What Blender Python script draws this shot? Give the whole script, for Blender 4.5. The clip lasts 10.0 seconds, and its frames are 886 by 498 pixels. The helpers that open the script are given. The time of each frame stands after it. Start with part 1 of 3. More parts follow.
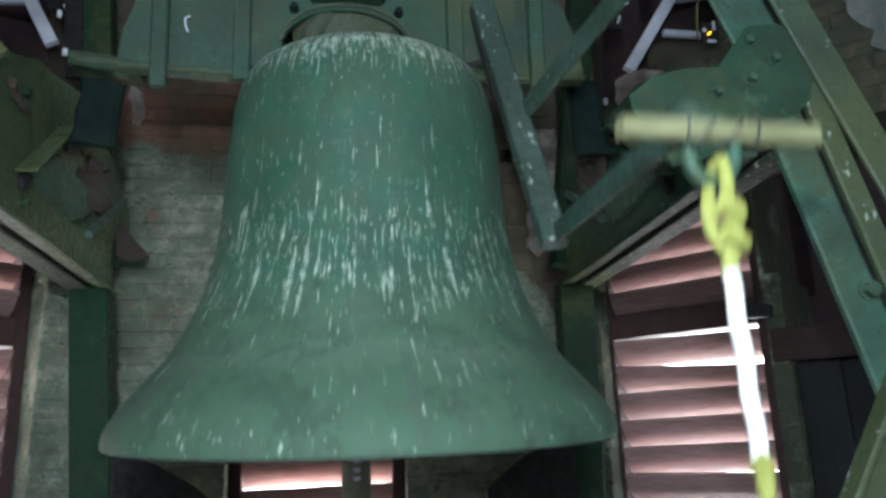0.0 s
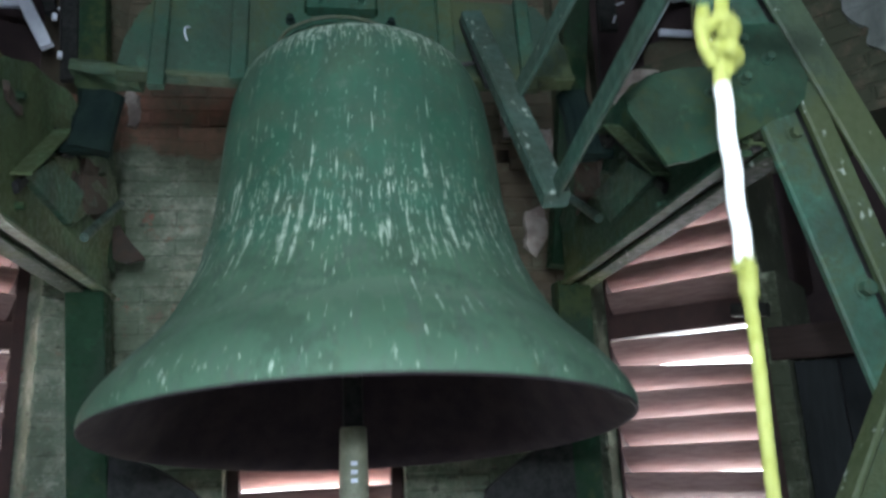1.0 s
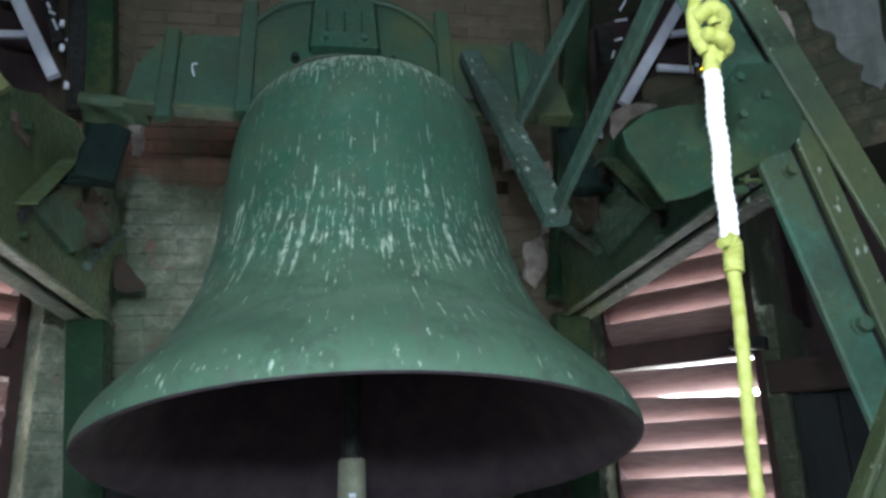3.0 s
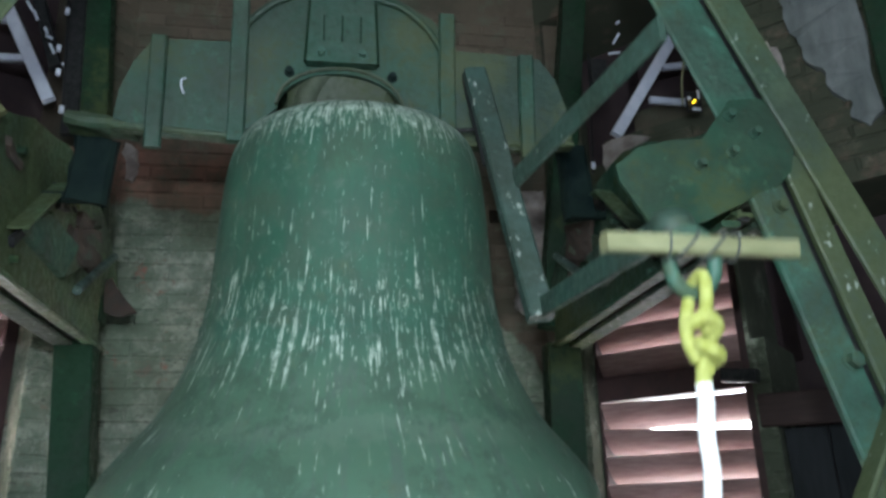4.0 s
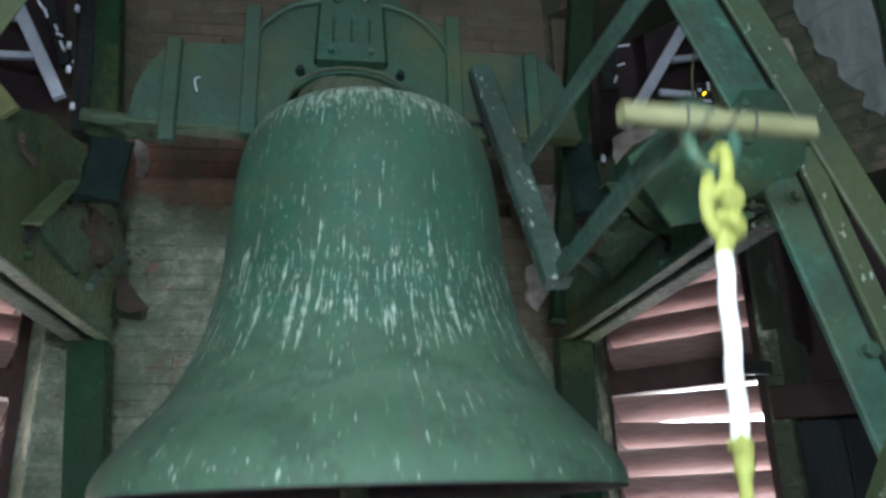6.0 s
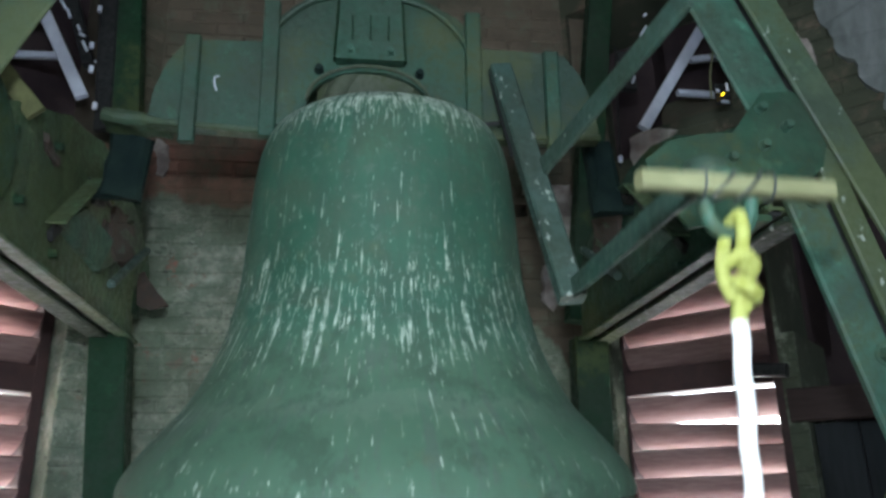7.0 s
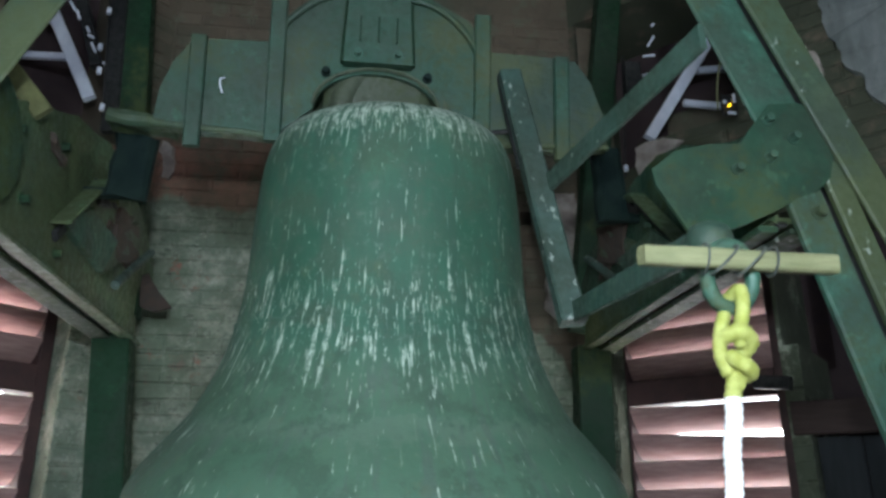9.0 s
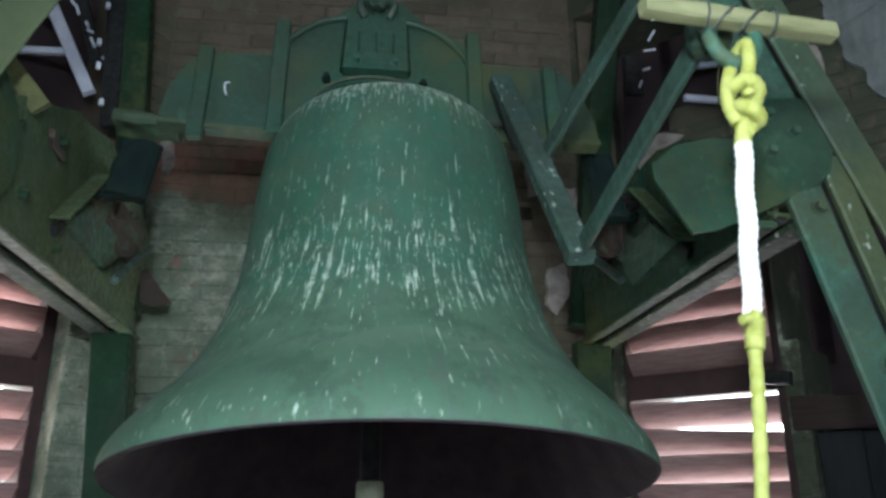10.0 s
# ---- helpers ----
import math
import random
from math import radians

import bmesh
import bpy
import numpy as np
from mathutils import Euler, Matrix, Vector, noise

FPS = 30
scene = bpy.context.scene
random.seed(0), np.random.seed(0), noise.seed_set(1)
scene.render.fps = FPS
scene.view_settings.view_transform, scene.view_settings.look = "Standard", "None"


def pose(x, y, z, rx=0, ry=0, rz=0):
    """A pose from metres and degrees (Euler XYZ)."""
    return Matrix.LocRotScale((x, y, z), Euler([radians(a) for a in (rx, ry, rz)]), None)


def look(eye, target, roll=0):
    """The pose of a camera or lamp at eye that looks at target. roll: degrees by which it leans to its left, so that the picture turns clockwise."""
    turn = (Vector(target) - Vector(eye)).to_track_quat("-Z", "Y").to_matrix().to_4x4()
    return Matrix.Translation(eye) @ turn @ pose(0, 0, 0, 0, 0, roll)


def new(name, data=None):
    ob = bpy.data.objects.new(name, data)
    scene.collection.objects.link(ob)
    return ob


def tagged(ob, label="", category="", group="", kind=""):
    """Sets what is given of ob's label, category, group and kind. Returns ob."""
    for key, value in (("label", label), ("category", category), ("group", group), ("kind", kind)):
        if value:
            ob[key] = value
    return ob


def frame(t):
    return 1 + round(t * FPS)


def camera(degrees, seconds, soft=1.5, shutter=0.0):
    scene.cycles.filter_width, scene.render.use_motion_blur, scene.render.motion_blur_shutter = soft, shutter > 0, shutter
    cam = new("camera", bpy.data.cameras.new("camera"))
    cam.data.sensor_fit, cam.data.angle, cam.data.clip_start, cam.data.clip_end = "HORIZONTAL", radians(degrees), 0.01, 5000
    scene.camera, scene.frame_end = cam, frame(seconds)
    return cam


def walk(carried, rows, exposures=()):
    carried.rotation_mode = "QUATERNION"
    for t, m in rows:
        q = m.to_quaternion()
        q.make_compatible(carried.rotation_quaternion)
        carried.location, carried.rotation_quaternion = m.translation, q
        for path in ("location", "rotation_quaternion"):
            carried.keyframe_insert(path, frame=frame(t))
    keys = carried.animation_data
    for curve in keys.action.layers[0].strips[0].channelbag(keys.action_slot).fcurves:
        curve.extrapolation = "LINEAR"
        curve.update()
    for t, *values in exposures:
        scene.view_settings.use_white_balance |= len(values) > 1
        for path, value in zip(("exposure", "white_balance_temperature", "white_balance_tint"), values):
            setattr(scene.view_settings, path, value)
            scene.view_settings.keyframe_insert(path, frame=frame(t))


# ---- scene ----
cam = camera(60.0, 10.0, soft=2.9, shutter=0.9)
# seconds, place, yaw, pitch, roll
ROWS = [
    (0.0, 0.007, 0.021, 1.590, -8.46, 14.67, -2.15),
    (0.5, 0.012, 0.023, 1.592, -8.14, 14.72, -2.21),
    (1.0, 0.013, 0.022, 1.592, -8.58, 14.69, -2.55),
    (1.5, 0.010, 0.017, 1.593, -8.49, 14.70, -2.76),
    (2.0, 0.006, 0.013, 1.595, -8.23, 14.94, -2.50),
    (3.5, 0.008, 0.002, 1.598, -9.16, 17.87, -1.86),
    (4.0, 0.005, 0.002, 1.605, -9.45, 18.72, -1.63),
    (4.5, 0.002, 0.006, 1.606, -9.51, 19.31, -1.59),
    (5.0, 0.002, 0.008, 1.602, -9.24, 18.78, -1.86),
    (6.5, -0.009, -0.001, 1.600, -8.35, 18.36, -1.46),
    (7.0, -0.011, -0.008, 1.603, -7.63, 18.27, -1.08),
    (7.5, -0.010, -0.006, 1.599, -7.51, 18.84, -1.03),
    (8.0, -0.005, -0.002, 1.599, -7.43, 18.40, -0.87),
    (8.5, -0.007, -0.003, 1.601, -7.28, 18.44, -0.71),
    (9.0, -0.012, -0.005, 1.602, -7.35, 18.80, -0.05),
    (9.5, -0.008, -0.004, 1.601, -7.35, 18.66, -0.11),
    (10.0, -0.006, -0.003, 1.603, -7.24, 18.43, -0.03),
]
# roll turns the picture about the line of sight
walk(cam, [(t, pose(x, y, z, 0, 0, yaw) @ pose(0, 0, 0, 90 + pitch) @ pose(0, 0, 0, 0, 0, roll)) for t, x, y, z, yaw, pitch, roll in ROWS])

# ---- light ----
world = bpy.data.worlds.new("sky")
scene.world = world
world.use_nodes = True
wn = world.node_tree.nodes
sky = wn.new("ShaderNodeTexSky")
sky.sky_type, sky.sun_disc, sky.sun_elevation, sky.sun_rotation = "NISHITA", False, radians(46), radians(-17)
world.node_tree.links.new(sky.outputs[0], wn["Background"].inputs[0])
wn["Background"].inputs[1].default_value = 0.15
sun = new("sun", bpy.data.lights.new("sun", "SUN"))
sun.data.energy, sun.data.angle, sun.data.color = 4.2, radians(1.0), (1, 0.95, 0.88)
sun.matrix_world = look((-8, 27, 30), (0, 0, 0))
scene.view_settings.exposure = 4.62
# daylight that falls in through the open hatch in the wall behind the camera
HATCH = (0.62, 1.42, 2.06, 2.52)
daylight = new("hatch_daylight", bpy.data.lights.new("hatch_daylight", "AREA"))
daylight.data.shape, daylight.data.size, daylight.data.size_y = "RECTANGLE", 0.74, 0.40
daylight.data.energy, daylight.data.color = 1.3, (0.84, 1.0, 1.22)
daylight.matrix_world = look((-0.066, -1.40, 2.29), (-0.02, 2.0, 2.25))
# the bare bulb that hangs over the camera
LAMP = (-0.06, -0.16, 1.91)
work_light = new("work_light", bpy.data.lights.new("work_light", "POINT"))
work_light.data.energy, work_light.data.shadow_soft_size, work_light.data.color = 3.8, 0.05, (0.86, 1.0, 1.10)
work_light.location = LAMP

# ---- materials ----


class Nodes:
    def __init__(self, name, rough=0.8, metal=0.0):
        self.m = bpy.data.materials.new(name)
        self.m.use_nodes = True
        self.t = self.m.node_tree
        self.b = self.t.nodes["Principled BSDF"]
        self.b.inputs["Roughness"].default_value = rough
        self.b.inputs["Metallic"].default_value = metal
        self.geo = self.t.nodes.new("ShaderNodeTexCoord").outputs["Object"]
        self.world = self.t.nodes.new("ShaderNodeNewGeometry").outputs["Position"]

    def put(self, a, b):
        if hasattr(a, "links"):
            self.t.links.new(a, b)
        else:
            b.default_value = a

    def noise(self, scale, detail=4, rough=0.6, at=None, stretch=None):
        n = self.t.nodes.new("ShaderNodeTexNoise")
        n.inputs["Scale"].default_value, n.inputs["Detail"].default_value = scale, detail
        n.inputs["Roughness"].default_value = rough
        v = at or self.geo
        if stretch:
            mp = self.t.nodes.new("ShaderNodeMapping")
            mp.inputs["Scale"].default_value = stretch
            self.put(v, mp.inputs[0])
            v = mp.outputs[0]
        self.put(v, n.inputs["Vector"])
        return n.outputs[0]

    def ramp(self, v, lo, hi, a=0.0, b=1.0):
        r = self.t.nodes.new("ShaderNodeMapRange")
        r.interpolation_type = "SMOOTHSTEP"
        self.put(v, r.inputs[0])
        for k, x in enumerate((lo, hi, a, b)):
            r.inputs[k + 1].default_value = x
        return r.outputs[0]

    def math(self, op, a, b=0.0):
        n = self.t.nodes.new("ShaderNodeMath")
        n.operation = op
        self.put(a, n.inputs[0])
        self.put(b, n.inputs[1])
        return n.outputs[0]

    def mix(self, f, a, b):
        n = self.t.nodes.new("ShaderNodeMix")
        n.data_type = "RGBA"
        self.put(f, n.inputs[0])
        for v, s in ((a, n.inputs[6]), (b, n.inputs[7])):
            self.put((*v, 1) if isinstance(v, tuple) else v, s)
        return n.outputs[2]

    def rnd(self):
        return self.t.nodes.new("ShaderNodeObjectInfo").outputs["Random"]

    def split(self, v):
        n = self.t.nodes.new("ShaderNodeSeparateXYZ")
        self.put(v, n.inputs[0])
        return n.outputs

    def join(self, x, y, z):
        n = self.t.nodes.new("ShaderNodeCombineXYZ")
        for k, v in enumerate((x, y, z)):
            self.put(v, n.inputs[k])
        return n.outputs[0]

    def done(self, colour, bump=None, strength=0.3, dist=0.003, rough=None):
        self.put((*colour, 1) if isinstance(colour, tuple) else colour, self.b.inputs["Base Color"])
        if bump is not None:
            n = self.t.nodes.new("ShaderNodeBump")
            n.inputs["Strength"].default_value, n.inputs["Distance"].default_value = strength, dist
            self.put(bump, n.inputs["Height"])
            self.put(n.outputs[0], self.b.inputs["Normal"])
        if rough is not None:
            self.put(rough, self.b.inputs["Roughness"])
        return self.m


def paint(name, base, worn, dirt, moss=0.0, spots=0.0):
    k = Nodes(name, 0.55)
    n1, n2, n3 = k.noise(6, 6), k.noise(45, 5), k.noise(2.2, 3)
    c = k.mix(k.ramp(n1, 0.35, 0.7), base, worn)
    c = k.mix(k.ramp(n2, 0.56, 0.75, 0, 0.8), c, dirt)
    grime = k.noise(3.7, 6, 0.7)
    c = k.mix(k.ramp(grime, 0.40, 0.62, 0, 0.75), c, (0.022, 0.036, 0.024))
    c = k.mix(k.ramp(k.noise(15, 5, 0.7), 0.55, 0.72, 0, 0.55), c, tuple(min(1.0, v * 1.9) for v in worn))
    if moss:
        c = k.mix(k.ramp(k.math("ADD", n3, k.math("MULTIPLY", n2, 0.35)), 0.72 - moss * 0.3, 0.9 - moss * 0.25), c, (0.048, 0.066, 0.027))
    if spots:
        d = k.noise(38, 3, stretch=(1, 1, 0.6))
        c = k.mix(k.ramp(d, 0.69 - spots, 0.76 - spots, 0, 0.8), c, (0.36, 0.40, 0.37))
    return k.done(c, k.math("ADD", k.math("MULTIPLY", n2, 0.5), k.math("ADD", n1, grime)), 0.6, 0.008, k.ramp(n2, 0.3, 0.7, 0.45, 0.8))


GREEN = paint("green_paint", (0.019, 0.078, 0.050), (0.036, 0.104, 0.072), (0.03, 0.042, 0.033), 0.15)
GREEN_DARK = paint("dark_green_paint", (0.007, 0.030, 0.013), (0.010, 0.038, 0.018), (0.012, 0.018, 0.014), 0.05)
UNDER = paint("grey_lichen_paint", (0.020, 0.029, 0.021), (0.036, 0.047, 0.036), (0.04, 0.044, 0.034), 0.1, 0.03)
MOSSY = paint("mossy_green_paint", (0.026, 0.068, 0.040), (0.046, 0.074, 0.038), (0.032, 0.032, 0.022), 0.6)
MOSSY_SPOT = paint("lichen_green_paint", (0.030, 0.066, 0.038), (0.052, 0.080, 0.044), (0.055, 0.050, 0.034), 0.5, 0.05)
STRUT = paint("dusty_green_paint", (0.026, 0.070, 0.052), (0.044, 0.084, 0.066), (0.036, 0.046, 0.038), 0.0, 0.015)
SPOTTED = paint("droppings_grey_green_paint", (0.034, 0.076, 0.062), (0.056, 0.094, 0.080), (0.045, 0.055, 0.048), 0.0, 0.06)
FLAKING = paint("flaking_green_paint", (0.040, 0.098, 0.050), (0.084, 0.128, 0.060), (0.060, 0.052, 0.030), 0.45)
DOME = paint("stained_green_plate_paint", (0.013, 0.050, 0.031), (0.032, 0.070, 0.045), (0.040, 0.038, 0.026), 0.2)
for dull in (UNDER, GREEN_DARK, DOME):
    dull.node_tree.nodes["Principled BSDF"].inputs["Specular IOR Level"].default_value = 0.15
YOKE = paint("yoke_green_paint", (0.010, 0.056, 0.034), (0.020, 0.068, 0.043), (0.024, 0.030, 0.021), 0.3)


def bell_material():
    k = Nodes("bronze_patina", 0.7, 0.05)
    x, y, z = k.split(k.geo)
    ang = k.math("ARCTAN2", k.math("SUBTRACT", x, 0.095), k.math("MULTIPLY", y, -1.0))
    flow = k.join(ang, k.math("MULTIPLY", z, 0.24), 0.0)
    soft = k.join(ang, k.math("MULTIPLY", z, 0.5), 3.0)
    n1, n2, n3 = k.noise(5, 5), k.noise(70, 4), k.noise(9, 4, at=soft)
    n4, n5 = k.noise(17, 6, 0.7), k.noise(2.3, 4)
    c = k.mix(k.ramp(n1, 0.3, 0.7), (0.016, 0.082, 0.049), (0.038, 0.120, 0.079))
    c = k.mix(k.ramp(n4, 0.42, 0.68, 0, 0.75), c, (0.050, 0.110, 0.072))
    c = k.mix(k.ramp(n3, 0.42, 0.68, 0, 0.85), c, (0.028, 0.080, 0.054))
    c = k.mix(k.ramp(n5, 0.5, 0.72, 0, 0.6), c, (0.068, 0.120, 0.068))
    c = k.mix(k.ramp(k.noise(34, 5, 0.75), 0.55, 0.72, 0, 0.6), c, (0.14, 0.21, 0.17))
    c = k.mix(k.ramp(n2, 0.55, 0.75, 0, 0.6), c, (0.04, 0.075, 0.05))
    # a greyer, browner bloom on the sound bow, with a paler ring above it
    low_z = k.math("ADD", z, k.math("MULTIPLY", k.math("SUBTRACT", n4, 0.5), 0.16))
    c = k.mix(k.ramp(low_z, -0.34, -0.50, 0, 0.55), c, (0.088, 0.158, 0.098))
    c = k.mix(k.math("MULTIPLY", k.ramp(low_z, -0.60, -0.575), k.ramp(low_z, -0.535, -0.555, 0, 0.28)), c, (0.13, 0.18, 0.14))
    c = k.mix(k.math("MULTIPLY", k.ramp(low_z, -0.40, -0.46), k.ramp(k.noise(11, 5, 0.7, at=soft), 0.5, 0.62, 0, 0.5)), c, (0.075, 0.10, 0.085))
    # the flare and the shoulder hold most of the white runs
    ragged = k.math("ADD", z, k.math("MULTIPLY", k.math("SUBTRACT", k.noise(7, 3, at=soft), 0.5), 0.28))
    flare = k.math("MULTIPLY", k.ramp(ragged, -0.56, -0.40), k.ramp(ragged, -0.08, -0.28))
    top = k.ramp(z, 0.06, 0.20)
    amount = k.math("ADD", k.math("MULTIPLY", flare, 0.095), k.math("MULTIPLY", top, 0.17))
    s1 = k.math("ADD", k.noise(26, 2.5, 0.65, at=flow), amount)
    s2 = k.math("ADD", k.noise(52, 2.5, 0.6, at=k.join(ang, k.math("MULTIPLY", z, 0.42), 7.0)), amount)
    s3 = k.math("ADD", k.noise(60, 2, 0.5, at=k.join(ang, k.math("MULTIPLY", z, 0.75), 11.0)), k.math("MULTIPLY", amount, 0.4))
    w = k.math("MAXIMUM", k.ramp(s1, 0.66, 0.73), k.ramp(s2, 0.67, 0.75, 0, 0.85))
    w = k.math("MAXIMUM", w, k.ramp(s3, 0.70, 0.76))
    # a few long thin runs down the waist, and a mottled white shoulder
    s4 = k.noise(46, 2, 0.5, at=k.join(ang, k.math("MULTIPLY", z, 0.13), 31.0))
    w = k.math("MAXIMUM", w, k.math("MULTIPLY", k.ramp(s4, 0.69, 0.73), k.ramp(z, -0.60, -0.45)))
    s5 = k.math("ADD", k.noise(30, 4, 0.7, at=k.join(ang, k.math("MULTIPLY", z, 0.55), 41.0)), k.ramp(z, 0.03, 0.23, -0.08, 0.19))
    w = k.math("MAXIMUM", w, k.ramp(s5, 0.66, 0.74, 0, 0.9))
    low = k.math("ADD", k.noise(40, 2, 0.5, at=k.join(ang, k.math("MULTIPLY", z, 0.5), 21.0)), k.math("MULTIPLY", k.ramp(z, -0.60, -0.68), 0.05))
    w = k.math("MAXIMUM", w, k.ramp(low, 0.70, 0.77))
    w = k.math("MULTIPLY", w, k.ramp(k.noise(60, 4, 0.7), 0.34, 0.62, 0.1, 1.0))
    blotch = k.ramp(k.noise(8.5, 6, 0.78), 0.47, 0.62, 0, 0.62)
    c = k.mix(blotch, c, (0.034, 0.072, 0.046))
    c = k.mix(k.ramp(k.noise(13, 6, 0.8), 0.56, 0.70, 0, 0.45), c, (0.088, 0.118, 0.062))
    c = k.mix(k.math("MULTIPLY", w, 0.8), c, (0.46, 0.54, 0.46))
    k.put(k.math("MULTIPLY", k.math("SUBTRACT", 1.0, w), 0.08), k.b.inputs["Metallic"])
    return k.done(c, k.math("ADD", n1, k.math("MULTIPLY", n2, 0.5)), 0.5, 0.004, k.ramp(n1, 0.3, 0.7, 0.6, 0.85))


def brick_material(name, wash_low, wash_high, dark, bare_side, moss):
    k = Nodes(name, 0.9)
    n1, n2, n3 = k.noise(2.6, 5, at=k.world), k.noise(60, 4, at=k.world), k.noise(14, 4, at=k.world)
    x, y, z = k.split(k.world)
    red = k.mix(k.rnd(), (0.25, 0.10, 0.072), (0.36, 0.16, 0.12))
    brown = k.mix(k.rnd(), (0.10, 0.074, 0.052), (0.17, 0.125, 0.09))
    red = k.mix(k.ramp(k.math("ADD", z, k.math("MULTIPLY", n1, 0.5)), 3.2, 3.4), red, brown)
    red = k.mix(k.ramp(x, 0.36, 0.52), red, brown)
    red = k.mix(k.ramp(n3, 0.45, 0.7, 0, 0.7), red, (0.095, 0.066, 0.050))
    red = k.mix(k.ramp(k.noise(8.5, 5, 0.7, at=k.world), 0.54, 0.64, 0, 0.6), red, (0.14, 0.145, 0.10))
    wash = k.mix(k.ramp(n3, 0.38, 0.62), (0.17, 0.215, 0.16), (0.34, 0.365, 0.29))
    wash = k.mix(k.ramp(n2, 0.52, 0.68, 0, 0.6), wash, (0.15, 0.155, 0.115))
    wash = k.mix(k.ramp(k.noise(5.5, 6, 0.7, at=k.world), 0.5, 0.68, 0, 0.7), wash, (0.14, 0.155, 0.11))
    wash = k.mix(k.ramp(k.noise(19, 5, 0.75, at=k.world), 0.52, 0.62, 0, 0.55), wash, (0.13, 0.16, 0.115))
    wash = k.mix(k.ramp(k.noise(27, 4, 0.7, at=k.world), 0.57, 0.66, 0, 0.55), wash, (0.46, 0.48, 0.41))
    wash = k.mix(k.ramp(k.noise(3.3, 5, 0.7, at=k.world), 0.48, 0.60, 0, 0.65), wash, (0.13, 0.175, 0.12))
    wash = k.mix(k.ramp(k.noise(16, 3, 0.6, at=k.world, stretch=(1, 1, 2.6)), 0.62, 0.68, 0, 0.8), wash, (0.08, 0.09, 0.07))
    wash = k.mix(k.ramp(k.noise(11, 5, 0.7, at=k.world), 0.6, 0.7, 0, 0.6), wash, (0.26, 0.17, 0.135))
    # whitewash survives below a ragged edge
    bare = k.math("MULTIPLY", k.math("MAXIMUM", k.math("SUBTRACT", x, 0.38), 0.0), bare_side)
    edge = k.math("ADD", k.math("MULTIPLY", k.math("SUBTRACT", n1, 0.5), 0.5), k.math("ADD", z, bare))
    f = k.math("SUBTRACT", 1.0, k.ramp(edge, wash_low, wash_high))
    f = k.math("MULTIPLY", f, k.ramp(k.noise(4, 5, 0.65, at=k.world), 0.30, 0.36))
    c = k.mix(f, red, wash)
    c = k.mix(k.ramp(n1, 0.4, 0.75, 0, dark), c, (0.05, 0.055, 0.035))
    c = k.mix(k.ramp(k.noise(6.5, 6, 0.75, at=k.world), 0.33, 0.50, 0, moss), c, (0.034, 0.042, 0.024))
    return k.done(c, k.math("ADD", n3, k.math("MULTIPLY", n2, 0.5)), 0.5, 0.005)


def plain(name, a, b, rough=0.8, scale=20, metal=0.0, stretch=None, strength=0.25):
    k = Nodes(name, rough, metal)
    n1, n2 = k.noise(scale, 5, stretch=stretch), k.noise(scale * 6, 4, stretch=stretch)
    c = k.mix(k.ramp(n1, 0.3, 0.7), a, b)
    c = k.mix(k.ramp(n2, 0.58, 0.8, 0, 0.5), c, tuple(v * 0.5 for v in a))
    return k.done(c, k.math("ADD", n1, n2), strength, 0.002)


BELL = bell_material()
BRICK = brick_material("whitewashed_brick", 2.83, 2.87, 0.7, 1.6, 0.25)
BRICK_GREY = brick_material("mossy_washed_brick", 2.30, 2.55, 0.85, 0.0, 0.9)
PLASTER = plain("old_plaster", (0.34, 0.34, 0.33), (0.48, 0.48, 0.47), 0.95, 5)
SLAT = plain("red_brown_slat", (0.225, 0.130, 0.122), (0.31, 0.20, 0.187), 0.65, 14, stretch=(1, 6, 6))
FRAME = plain("dark_brown_timber", (0.030, 0.012, 0.012), (0.050, 0.020, 0.019), 0.7, 18)
WHITE = plain("white_painted_metal", (0.55, 0.58, 0.68), (0.66, 0.69, 0.78), 0.5, 20)
BLACK = plain("black_iron", (0.012, 0.013, 0.014), (0.03, 0.03, 0.03), 0.5, 40)
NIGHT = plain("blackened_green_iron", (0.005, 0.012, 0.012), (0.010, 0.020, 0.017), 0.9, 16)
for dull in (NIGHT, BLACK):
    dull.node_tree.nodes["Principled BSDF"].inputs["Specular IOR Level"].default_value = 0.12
CANON = paint("mossy_brown_bronze", (0.040, 0.056, 0.036), (0.062, 0.075, 0.048), (0.02, 0.02, 0.015), 0.4)
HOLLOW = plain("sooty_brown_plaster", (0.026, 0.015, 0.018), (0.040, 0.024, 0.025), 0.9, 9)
PINKISH = plain("stained_pinkish_plaster", (0.20, 0.16, 0.15), (0.38, 0.335, 0.31), 0.95, 12)
GREYED = plain("stained_grey_plaster", (0.075, 0.090, 0.085), (0.20, 0.215, 0.21), 0.95, 7, stretch=(1, 1, 0.35))
GRIMY = paint("grimy_green_paint", (0.014, 0.042, 0.028), (0.026, 0.048, 0.036), (0.038, 0.030, 0.023), 0.35)
LASHING = plain("dull_grey_wire", (0.05, 0.06, 0.055), (0.08, 0.09, 0.08), 0.6, 60, 0.3)
RAIL = plain("red_brown_rail", (0.022, 0.011, 0.010), (0.034, 0.018, 0.015), 0.85, 12, stretch=(1, 7, 7))
BOARD = plain("slate_dark_board", (0.007, 0.009, 0.011), (0.013, 0.016, 0.018), 0.95, 8, stretch=(7, 7, 1))
RUST = plain("rusty_iron", (0.05, 0.030, 0.022), (0.034, 0.028, 0.022), 0.85, 30)
WOOD = plain("pale_wood", (0.125, 0.13, 0.058), (0.235, 0.235, 0.125), 0.7, 9, stretch=(0.6, 9, 9))
ROPE_Y = plain("yellow_rope", (0.28, 0.30, 0.055), (0.39, 0.405, 0.12), 0.8, 60)
